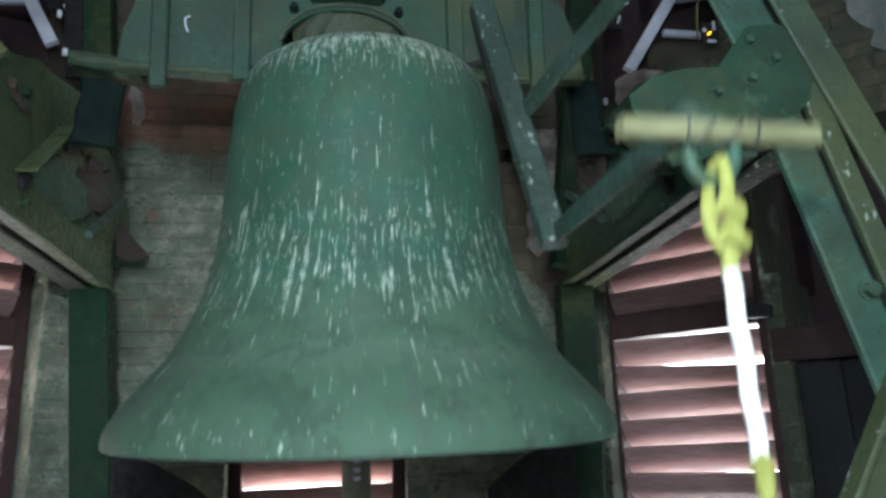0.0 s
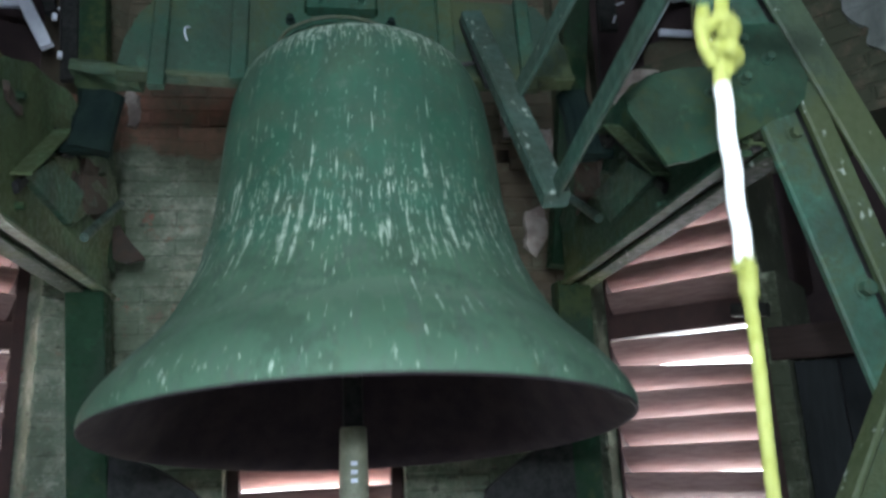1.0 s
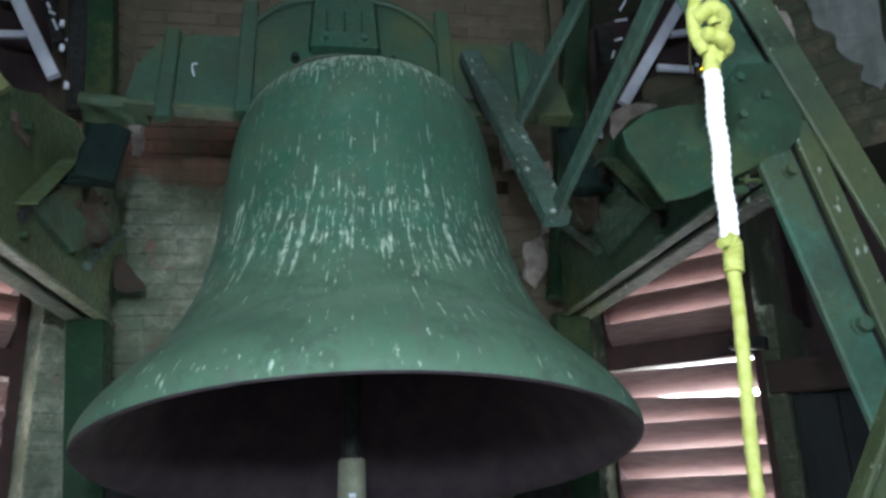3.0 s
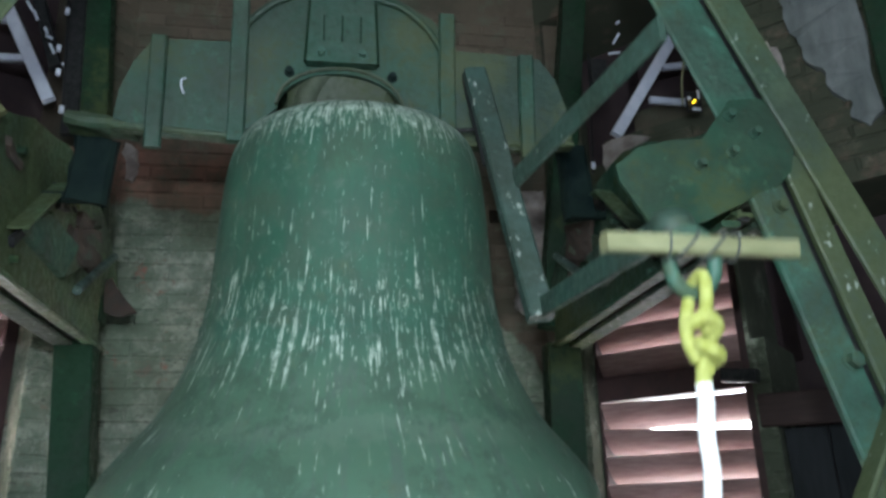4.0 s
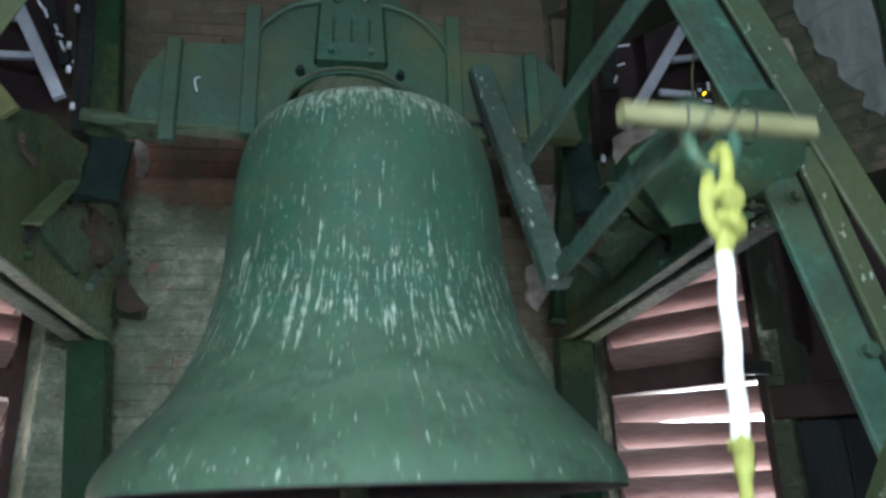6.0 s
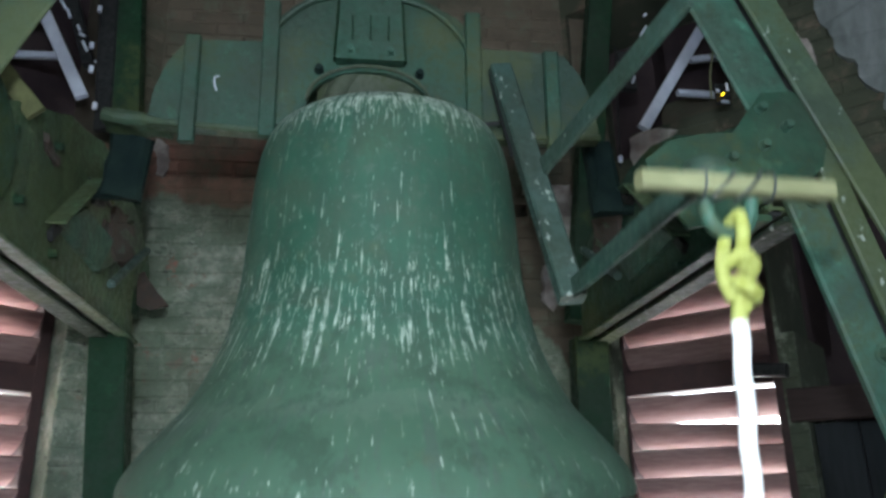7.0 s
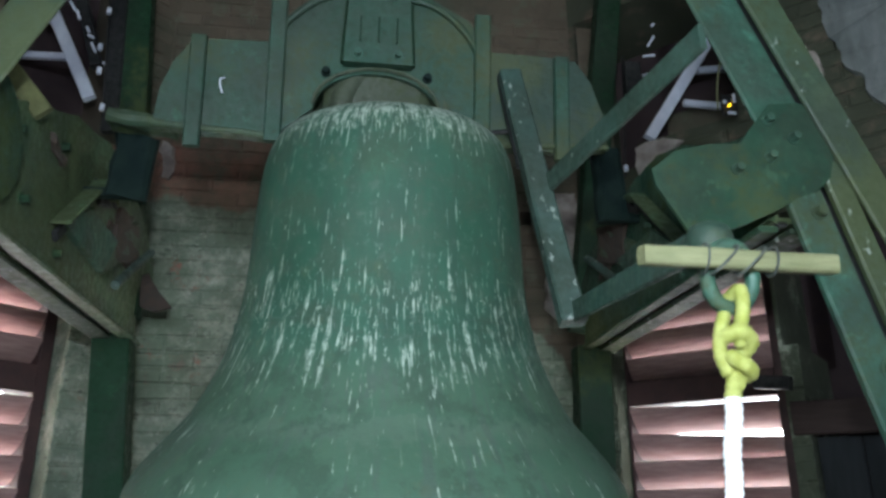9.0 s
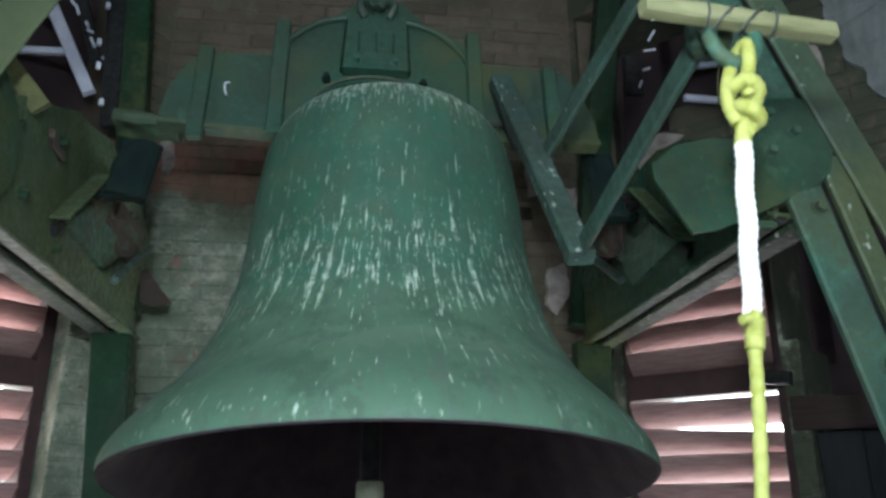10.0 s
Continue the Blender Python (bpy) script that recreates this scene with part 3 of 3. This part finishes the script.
# on the mossy side: open holes, a tuft of moss, a torn rusty plate
for y, z, w, h, m, name, label in ((2.070, 2.469, 0.10, 0.022, BLACK, "hole_edge", "black rusted-through hole"), (2.117, 2.430, 0.07, 0.022, BLACK, "hole_edge", "black rusted-through hole"), (2.174, 2.478, 0.10, 0.030, TUFT, "moss_tuft", "yellow-green moss"), (2.309, 2.464, 0.13, 0.05, RUST, "rust_scale", "rusty scale")):
    part(name, rough_edges(bar((-0.722, y, z), (-0.722, y + w, z + 0.02), 0.012, h, c=0.002), 3, 0.012, 60 + w), m, left_side, label)
part("torn_plate", rough_edges(plate([(-0.764, 2.376), (-0.715, 2.401), (-0.675, 2.332), (-0.624, 2.275), (-0.676, 2.257), (-0.730, 2.274)], "y", 2.70, 0.012), 3, 0.008, 44), RUST, left_side, "torn rusty plate end")
part("round_plate", plate([(1.40 + 0.19 * math.cos(a), 2.30 + 0.15 * math.sin(a)) for a in [math.pi * 2 * j / 24 for j in range(24)]], "x", -0.728, 0.014), DOME, left_side, "smooth green cover plate")

th = empty("steel_beam")
tagged(th, "raking green steel beam of the bell frame, mossy and dull", "beam", "raking beams of the bell frame")
part("web", bar((-0.535, 1.37, 2.80), (-0.80, 1.37, 2.22), 0.012, 0.09, (-1, 0, 0.5)), MOSSY, th)
part("flange", bar((-0.605, 1.33, 2.80), (-0.88, 1.33, 2.18), 0.014, 0.05, (-1, 0, 0.5)), MOSSY, th)
part("cleat", bar((-0.80, 1.60, 2.56), (-0.70, 1.62, 2.44), 0.02, 0.045, (1, 0, 0.5)), LICHEN, th, "cleat yellow with lichen")


def rear_leg(x0, z0, x1, z1, x2, z2):
    th = empty("frame_post")
    tagged(th, "dark green rear post of the bell frame before the wall", "frame post", "posts of the bell frame")
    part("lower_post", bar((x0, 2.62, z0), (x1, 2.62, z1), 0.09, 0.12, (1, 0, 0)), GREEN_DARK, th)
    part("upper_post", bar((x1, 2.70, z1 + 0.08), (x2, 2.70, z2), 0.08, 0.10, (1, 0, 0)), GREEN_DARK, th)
    return th


rear_leg(-0.60, 0.0, -0.775, 2.15, -0.96, 4.6)
rear_leg(0.80, 0.0, 0.86, 2.15, 1.18, 4.6)
for s, x in ((-1, -0.66), (1, 0.80)):
    th = empty("knee_brace")
    tagged(th, "dark curved knee brace at the foot of the post", "knee brace", "knee braces")
    pts = [(x - s * u, 1.62 - 0.16 * (u / 0.3) ** 1.6 if u > 0 else 1.62) for u in (0, 0.06, 0.12, 0.18, 0.24, 0.3)]
    part("curved_plate", plate(pts + [(x - s * 0.3, 1.30), (x, 1.30)], "y", 2.56, 0.04), BLACK, th)

# ---- the swinging bell ----
AXIS = (0.0, 2.0, 2.381)
swing = empty("church_bell", AXIS)
tagged(swing, "large green bronze bell streaked white, swinging on its cranked yoke", "bell")
outer = [(0.0, 0.258), (0.15, 0.256), (0.215, 0.248), (0.272, 0.229), (0.314, 0.195), (0.338, 0.145), (0.351, 0.085), (0.360, 0.0), (0.366, -0.08), (0.371, -0.16),
         (0.378, -0.23), (0.390, -0.30), (0.406, -0.365), (0.426, -0.42), (0.451, -0.475), (0.479, -0.525), (0.505, -0.562), (0.541, -0.602), (0.579, -0.645), (0.606, -0.680), (0.624, -0.712), (0.631, -0.735), (0.630, -0.754)]
inner = [(0.630, -0.754), (0.620, -0.757), (0.588, -0.735), (0.555, -0.68), (0.50, -0.60), (0.44, -0.50), (0.385, -0.38), (0.345, -0.22), (0.32, -0.05), (0.30, 0.08), (0.25, 0.15), (0.12, 0.17), (0.0, 0.172)]


def spline(pts, n=4):
    return [(max(v.x, 0), v.z) for v in smooth_line([(r, 0, z) for r, z in pts], n)]


BX = 0.095
bell = part("bell", lathe(spline(outer), 128, (BX, 0)), BELL, swing, smooth=True)
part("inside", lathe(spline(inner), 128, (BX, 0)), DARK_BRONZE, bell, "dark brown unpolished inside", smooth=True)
for z, r in ((-0.33, 0.397),):
    part("moulding", lathe([(r - 0.006, z + 0.012), (r + 0.001, z + 0.007), (r + 0.0015, z), (r + 0.002, z - 0.008), (r - 0.005, z - 0.014)], 128, (BX, 0)), BELL, bell, smooth=True)
part("crown", rough_edges(bar((0.055, 0, 0.205), (0.05, 0, 0.42), 0.14, 0.30, (1, 0, 0), 0.03), 3, 0.012, 5), CANON, swing, "brown canon block under the yoke")
for a in (-0.13, 0.13):
    part("canon", tube(smooth_line([(BX + a * 0.5, -0.05, 0.22), (BX + a * 1.1, -0.06, 0.29), (BX + a * 0.8, -0.05, 0.38), (BX + a * 0.3, -0.04, 0.42)], 6), 0.032, 12), CANON, swing, smooth=True)

# yoke: cheeks down to the journals, arms, a raised middle with an arch over the crown
FY, BY = -0.09, 0.10
YX = 0.045
arch = [(YX + 0.172 * math.cos(a), 0.268 + 0.112 * math.sin(a)) for a in [math.pi * j / 14 for j in range(15)]]
for y, th_ in ((FY, 0.016), (BY - 0.016, 0.016)):
    left = [(-0.21, 0.20), (-0.21, 0.50), (-0.17, 0.56), (-0.08, 0.62), (0.0, 0.70), (0.12, 0.70), (0.19, 0.62), (0.30, 0.56), (0.345, 0.50), (0.345, 0.215), (0.26, 0.24)]
    part("yoke_middle", plate(left + arch, "y", y, th_), YOKE, swing)
part("yoke_arm", plate([(-0.54, 0.22), (-0.53, 0.30), (-0.50, 0.38), (-0.455, 0.445), (-0.37, 0.452), (-0.21, 0.455), (-0.21, 0.19), (-0.41, 0.18)], "y", FY, 0.03), YOKE, swing)
part("yoke_arm", plate([(0.70, 0.22), (0.69, 0.30), (0.655, 0.40), (0.61, 0.46), (0.51, 0.468), (0.345, 0.47), (0.345, 0.205), (0.56, 0.18)], "y", FY, 0.03), GRIMY, swing)
for x, z0, z1, w in ((-0.435, 0.14, 0.45, 0.042), (-0.228, 0.165, 0.57, 0.045), (0.338, 0.175, 0.57, 0.045), (0.565, 0.155, 0.46, 0.042)):
    part("rib", bar((x, FY - 0.012, z0), (x, FY - 0.012, z1), 0.026, w, (1, 0, 0)), YOKE, swing)
part("yoke_flange", bar((-0.54, -0.075, 0.200), (-0.225, -0.075, 0.183), 0.055, 0.016), MOSSY, swing)
part("yoke_flange", bar((0.345, -0.075, 0.19), (0.70, -0.075, 0.205), 0.055, 0.016), MOSSY, swing)
part("arch_rim", tube([(x, FY - 0.008, z + 0.012) for x, z in arch], 0.005, 8), CANON, swing)
part("boss", plate([(YX - 0.095, 0.395), (YX - 0.085, 0.58), (YX - 0.06, 0.60), (YX + 0.06, 0.60), (YX + 0.085, 0.58), (YX + 0.095, 0.395)], "y", FY - 0.04, 0.04), YOKE, swing)
for a in (-0.05, 0.0, 0.05):
    part("boss_groove", bar((YX + a, FY - 0.043, 0.455), (YX + a, FY - 0.041, 0.53), 0.006, 0.005, (1, 0, 0), 0.001), GREEN_DARK, swing)
for a in (-0.035, 0.035):
    part("lug", tube(smooth_line([(YX + a, FY - 0.045, 0.585), (YX + a * 1.5, FY - 0.06, 0.62), (YX + a * 0.8, FY - 0.05, 0.65), (YX + a * 0.2, FY - 0.045, 0.625)], 5), 0.012, 8), GRIMY, swing, smooth=True)
for a in (-1, 1):
    curve = smooth_line([(YX + a * 0.09, FY - 0.008, 0.61), (YX + a * 0.17, FY - 0.008, 0.585), (YX + a * 0.245, FY - 0.008, 0.52), (YX + a * 0.29, FY - 0.008, 0.44)], 5)
    part("strap", tube(curve, 0.010, 8), YOKE, swing, smooth=True)
    part("slot_edge", bar((YX + a * 0.098, FY - 0.02, 0.40), (YX + a * 0.09, FY - 0.02, 0.58), 0.03, 0.008, (1, 0, 0)), GREEN_DARK, swing)
    bolt(swing, (YX + a * 0.14, FY - 0.004, 0.375), (0, -1, 0), 0.010, NIGHT)
    bolt(swing, (YX + a * 0.055, FY - 0.04, 0.42), (0, -1, 0), 0.010)
for s, x, w, z0 in ((-1, -0.605, 0.11, 0.20), (1, 0.735, 0.09, 0.24)):
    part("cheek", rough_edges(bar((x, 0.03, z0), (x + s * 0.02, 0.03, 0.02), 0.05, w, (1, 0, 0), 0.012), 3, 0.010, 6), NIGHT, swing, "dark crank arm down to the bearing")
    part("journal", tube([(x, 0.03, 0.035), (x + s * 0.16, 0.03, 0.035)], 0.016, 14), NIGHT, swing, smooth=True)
part("hook", tube(smooth_line([(-0.362, FY - 0.008, 0.338), (-0.372, FY - 0.014, 0.330), (-0.372, FY - 0.010, 0.312), (-0.366, FY - 0.006, 0.295)], 5), 0.0026, 8), WHITE, swing, "small white hook", smooth=True)
part("cushion", rough_edges(bar((-0.66, -0.04, 0.225), (-0.49, -0.04, 0.205), 0.10, 0.035, c=0.012), 4, 0.012, 4), MOSSY, swing, "mossy pad over the journal")

# lever: two struts from the yoke, a lattice bar each to the eye and to the head
P, E, Q, A0 = (0.50, -0.39, -0.325), (0.525, -1.085, -0.30), (0.50, -0.30, 0.07), (0.415, -0.105, 0.40)
part("lever_arm", bar(A0, (0.503, -0.39, -0.325), 0.062, 0.045, (0, -1, 0.2), 0.006), SPOTTED, swing, "arm streaked with white droppings")
part("pin", tube([(0.355, -0.13, 0.215), (0.43, -0.14, 0.222)], 0.006, 8), BLACK, swing)
part("edge_strip", bar((0.392, -0.085, 0.40), (0.425, -0.20, 0.10), 0.02, 0.02, (0, -1, 0.2)), BLACK, swing)
part("lever_strut", bar((0.505, -0.36, -0.30), (0.515, -1.05, -0.26), 0.014, 0.05, (0, 0, 1)), STRUT, swing)
part("lever_strut", bar((0.48, -0.24, 0.04), (0.598, -0.888, 0.143), 0.014, 0.055, (0, 0, 1)), STRUT, swing)
part("eye", lathe([(0.010, 0.0), (0.028, 0.004), (0.034, 0.02), (0.034, 0.045), (0.028, 0.058), (0.018, 0.064), (0.0, 0.066)], 24), GRIMY, swing, smooth=True).matrix_local = pose(0.520, -1.03, -0.30)
part("shackle", tube([(0.52 + 0.034 * math.sin(a), -1.085, -0.325 - 0.045 * math.cos(a)) for a in [math.pi * 2 * j / 28 for j in range(28)]], 0.011, 10, True), GREEN, swing, smooth=True)
stick = part("stick", rough_edges(bar((0.380, -1.113, -0.305), (0.677, -1.088, -0.303), 0.024, 0.027, c=0.003), 2, 0.0012, 9), WOOD, swing, "pale wooden stick bound across the lever")
for x in (0.475, 0.505, 0.545, 0.575):
    lean = 0.02 if 0.49 < x < 0.56 else 0.002
    ring = [(x + lean * math.sin(a), -1.10 + 0.019 * math.cos(a), -0.304 + 0.021 * math.sin(a)) for a in [math.pi * 2 * j / 16 for j in range(16)]]
    part("wire", tube(ring, 0.0019, 6, True), LASHING, stick)

# the clapper hangs by itself inside the bell
clapper = empty("clapper", (BX - 0.03, 0, 0.1))
clapper.parent = swing
clapper["label"] = "iron clapper with a round ball"
part("shaft", tube([(0, 0, 0.06), (0, 0, -0.3), (0, 0, -0.83)], [0.022, 0.024, 0.026], 16), BLACK, clapper, smooth=True)
part("flight", lathe([(0.0, -0.822), (0.030, -0.822), (0.034, -0.829), (0.036, -0.97), (0.036, -1.14), (0.03, -1.15), (0.0, -1.15)], 24), CLAPPER, clapper, smooth=True)
for z in (-0.91, -0.93, -0.95):
    part("mark", bar((-0.008, -0.0365, z), (0.008, -0.0365, z), 0.003, 0.010), WHITE, clapper)

# ---- rope ----
rope = empty("bell_rope", (0.52, 0.92, 2.0))
tagged(rope, "yellow bell rope knotted at the shackle, with a white wrapped length", "rope")


def strand(points, r, turns):
    """A laid rope: a line whose thickness swells and shrinks with the lay."""
    line = smooth_line(points, 10)
    return tube(line, [r * (1 + 0.07 * math.sin(k * turns)) for k in range(len(line))], 10)


part("loop", strand([(0.0, 0.012, 0.0), (0.004, -0.014, 0.008), (0.006, -0.018, -0.02), (0.004, -0.014, -0.05), (0.008, -0.010, -0.07)], 0.0098, 1.9), ROPE_Y, rope, smooth=True)
part("loop", strand([(-0.002, 0.012, 0.0), (-0.012, 0.002, -0.03), (-0.019, -0.002, -0.055), (-0.018, -0.002, -0.085), (-0.006, -0.002, -0.11)], 0.0095, 1.9), ROPE_Y, rope, smooth=True)
part("knot", strand([(-0.018, -0.008, -0.062), (0.0, -0.022, -0.053), (0.020, -0.012, -0.062), (0.014, 0.006, -0.080), (-0.006, -0.010, -0.088), (0.006, -0.022, -0.098), (0.021, -0.008, -0.104), (0.008, 0.006, -0.112), (0.002, -0.008, -0.122)], 0.0110, 1.9), ROPE_Y, rope, smooth=True)
part("knot_tail", strand([(0.005, -0.004, -0.085), (0.002, 0.0, -0.12), (0.0, 0.0, -0.145)], 0.0115, 1.7), ROPE_Y, rope, smooth=True)
part("white_length", strand([(0.0015 * math.sin(1.7 * k), 0, -0.14 - 0.0245 * k) for k in range(11)], 0.0118, 1.3), TAPE, rope, "white wrapped length", smooth=True)
part("splice", strand([(-0.010, -0.004, -0.378), (0.0, -0.004, -0.384), (0.002, 0.0, -0.398), (0.001, 0, -0.42)], 0.0125, 1.8), ROPE_Y, rope, smooth=True)
part("end", tube([(-0.005, -0.008, -0.382), (-0.020, -0.012, -0.387)], [0.008, 0.007], 8), ROPE_Y, rope, smooth=True)
part("line", strand([(0.0015 * math.sin(k), 0, -0.40 - 0.05 * k) for k in range(24)], 0.0085, 1.5), ROPE_Y, rope, smooth=True)

# ---- things by the upper walls ----


def bracket(s, x, y, z, run):
    th = empty("metal_bracket")
    tagged(th, "white painted metal bracket in an upper wall recess", "bracket", "white brackets")
    part("upright", bar((x + s * 0.06, y, z + 0.12), (x - s * run, y, z - 0.43), 0.03, 0.05, (1, 0, 0)), WHITE, th)
    part("rung", bar((x - s * 0.10, y + 0.03, z - 0.23), (x + s * 0.16, y + 0.03, z - 0.235), 0.025, 0.03), WHITE, th)
    part("rung", bar((x - s * 0.02, y + 0.03, z - 0.06), (x + s * 0.16, y + 0.03, z - 0.03), 0.025, 0.03), WHITE, th)
    return th


bracket(-1, -1.285, 2.86, 3.59, 0.22)
bracket(1, 1.525, 2.80, 3.53, 0.29)


th = empty("cable_rail")
tagged(th, "black upright rail beside the wall recess", "rail")
part("bar", bar((-0.955, 2.665, 3.75), (-0.905, 2.665, 2.92), 0.03, 0.06, (1, 0, 0)), BLACK, th)


def wire(points, ends, r=0.004):
    th = empty("cable")
    tagged(th, "thin dark cable with bright metal clips", "cable", "cables")
    part("line", tube(points, r, 6), BLACK, th)
    for p in ends:
        part("clip", tube([Vector(p) + Vector((0, -0.012, -0.012)), Vector(p) + Vector((0, -0.012, 0.012))], 0.009, 10), WHITE, th)
    return th


wire([(-0.965, 2.62, 3.5), (-0.925, 2.62, 2.98)], [(-0.955, 2.62, 3.40), (-0.965, 2.62, 3.24), (-0.955, 2.62, 3.14), (-0.925, 2.62, 2.99)])
wire([(1.09, 2.66, 3.4), (1.06, 2.66, 2.85)], [(1.06, 2.66, 2.88), (1.13, 2.66, 3.30)])
th = empty("junction_box")
tagged(th, "dark cable box with bright cable ends by the recess", "junction box", "junction boxes")
part("box", bar((-1.130, 2.74, 3.595), (-1.013, 2.74, 3.234), 0.04, 0.045, (1, 0, 0)), BLACK, th)
for x, z, a, b in ((-1.125, 3.475, 0.012, 0.02), (-1.099, 3.436, 0.008, 0.02), (-1.054, 3.372, 0.006, 0.012), (-1.038, 3.343, 0.012, 0.006), (-1.023, 3.294, 0.01, 0.02), (-0.970, 3.227, 0.008, 0.004)):
    part("cable_end", tube([(x - a, 2.70, z + b), (x + a, 2.70, z - b)], 0.006, 8), WHITE, th)
th = empty("indicator_lamp")
tagged(th, "small yellow indicator lamp with wiring on the wall", "lamp")
part("base_plate", bar((1.37, 2.425, 3.06), (1.43, 2.425, 3.06), 0.01, 0.09), BLACK, th)
part("bulb", tube([(1.393, 2.418, 3.052), (1.393, 2.40, 3.052)], 0.0035, 12), glow("yellow_glow", (1.0, 0.62, 0.02), 0.15), th, "lit yellow bulb")
part("wiring", tube(smooth_line([(1.38, 2.41, 3.24), (1.355, 2.41, 3.14), (1.345, 2.41, 3.03)], 5), 0.0038, 8), WOOD, th, "yellow wire")
for x, z, w, h in ((1.415, 3.085, 0.012, 0.035), (1.375, 3.065, 0.016, 0.012), (1.40, 3.02, 0.035, 0.010)):
    part("clip", bar((x, 2.41, z - h / 2), (x, 2.41, z + h / 2), 0.008, w, (1, 0, 0)), WHITE, th)
th = empty("junction_box")
tagged(th, "grey junction box with bright cable ends beside the recess", "junction box", "junction boxes")
part("box", bar((1.10, 2.60, 3.33), (1.10, 2.60, 3.16), 0.03, 0.07, (1, 0, 0)), BLACK, th)
for x, z, a, b in ((1.185, 3.43, 0.03, 0.05), (1.15, 3.27, 0.03, 0.012), (1.12, 3.20, 0.012, 0.03), (1.20, 3.51, 0.012, 0.012), (1.17, 3.36, 0.05, 0.010)):
    part("cable_end", tube([(x - a / 2, 2.58, z - b / 2), (x + a / 2, 2.58, z + b / 2)], 0.005, 8), WHITE, th)

# ---- the lamp that lights the belfry ----
th = empty("work_lamp")
tagged(th, "bare work lamp bulb hung by its cable from the ceiling", "lamp")
part("cable", tube([(LAMP[0], LAMP[1], TOP), (LAMP[0], LAMP[1], LAMP[2] + 0.15)], 0.006, 8), BLACK, th)
part("socket", lathe([(0.0, 0.16), (0.016, 0.16), (0.02, 0.15), (0.02, 0.10), (0.016, 0.095), (0.0, 0.095)], 20, LAMP[:2]), BLACK, th, smooth=True).location.z = LAMP[2]
part("bulb", lathe([(0.0, 0.05), (0.02, 0.052), (0.034, 0.062), (0.034, 0.075), (0.016, 0.092), (0.0, 0.094)], 20, LAMP[:2]), glow("lamp_glow", (0.9, 1.0, 1.0), 0.6), th, smooth=True).location.z = LAMP[2]

# ---- bricks of the three walls in view ----
BL, BH, JOINT = 0.215, 0.060, 0.006
BRICKS = []
for v in range(5):
    rng = random.Random(40 + v)
    bm = bmesh.new()
    w, h, d = BL - JOINT, BH - JOINT, 0.03
    block(bm, 0, w, -0.002, d, 0, h)
    bmesh.ops.bevel(bm, geom=[e for e in bm.edges if all(q.co.y < 0 for q in e.verts)], offset=0.006, segments=1, affect="EDGES")
    for q in bm.verts:
        q.co += Vector((rng.uniform(-1, 1), rng.uniform(-1, 1) * 0.8, rng.uniform(-1, 1))) * 0.003
    me = mesh_of("brick", bm, BRICK)
    grey = me.copy()
    grey.materials[0] = BRICK_GREY
    BRICKS.append((me, grey))

for k in (0, 1, 7):
    rng = random.Random(70 + k)
    z = 1.15
    row = 0
    while z < 3.75:
        x = -(row % 2) * BL / 2
        while x < HALF * 2 - 0.02:
            a, b = max(x, 0.0), min(x + BL - JOINT, HALF * 2)
            for o, c, lo, hi in holes(k):
                if z + BH > lo and z < hi:
                    if a < o < b:
                        b = o
                    elif a < c < b:
                        a = c
                    if o - 0.001 <= a and b <= c + 0.001:
                        a = b
            if b - a > 0.03:
                ob = new("brick", rng.choice(BRICKS)[k == 1])
                ob.parent = walls[k]
                ob.location = (a, rng.uniform(0.013, 0.0175), z)
                ob.scale = ((b - a) / (BL - JOINT), 1, 1)
            x += BL
        z += BH
        row += 1

# ---- what moves ----
SEEN = [0, 0.25, 0.5, 0.75, 1, 1.25, 1.5, 1.75, 2, 3.3, 3.5, 3.8, 4, 4.25, 4.5, 4.75, 5, 5.2, 6.3, 6.5, 6.75, 7, 7.25, 7.5, 7.75, 8, 8.25, 8.5, 8.75, 9, 9.25, 9.5, 9.75, 10]
THETA = [4.39, -4.4, -10.36, -11.9, -7.8, -2.3, 4.41, 8.2, 8.9, -9.5, -5.16, 3.7, 7.12, 9.4, 6.8, 2.1, -4.92, -9.2, 5.7, 8.28, 7.9, 3.3, -1.4, -7.82, -10.2, -8.04, -2.6, 3.05, 7.6, 7.76, 5.5, -0.42, -5.9, -9.07]


def regular(t):
    w = 2 * math.pi / 2.386
    return -0.696 + (4.034 - 0.497 * t) * math.cos(w * t) + (-10.675 + 0.182 * t) * math.sin(w * t) + 0.31 * math.cos(2 * w * t) + 0.05 * math.sin(2 * w * t)


def swing_angle(t):
    off = np.interp(t, SEEN, [a - regular(s) for a, s in zip(THETA, SEEN)])
    return regular(t) + float(off)


def eye_place(t):
    return Matrix.Translation(AXIS) @ pose(0, 0, 0, swing_angle(t)) @ Vector((0.522, -1.085, -0.355))


def motions():
    steps = [k / 10 for k in range(101)]
    walk(swing, [(t, pose(*AXIS, swing_angle(t))) for t in steps])
    walk(clapper, [(t, pose(BX - 0.03, 0, 0.1, -0.9 * swing_angle(t))) for t in steps])
    rows = []
    for t in steps:
        e = eye_place(t)
        rows.append((t, Matrix.Translation(e) @ pose(0, 0, 0, 0, rope_lean(t), 0)))
    walk(rope, rows)


LEAN_T = [0, 0.3, 0.5, 1, 1.5, 2, 2.7, 3.5, 4.5, 5, 5.6, 6.5, 7.5, 8.2, 9, 9.5, 10]
LEAN = [-1.7, 1, 1.8, 1, 2.5, 4, 2.5, 2.1, 4, 2.5, 2.0, 5.5, 1.7, 2.5, 7, 5.5, 4.4]


def rope_lean(t):
    return float(np.interp(t, LEAN_T, LEAN))


motions()
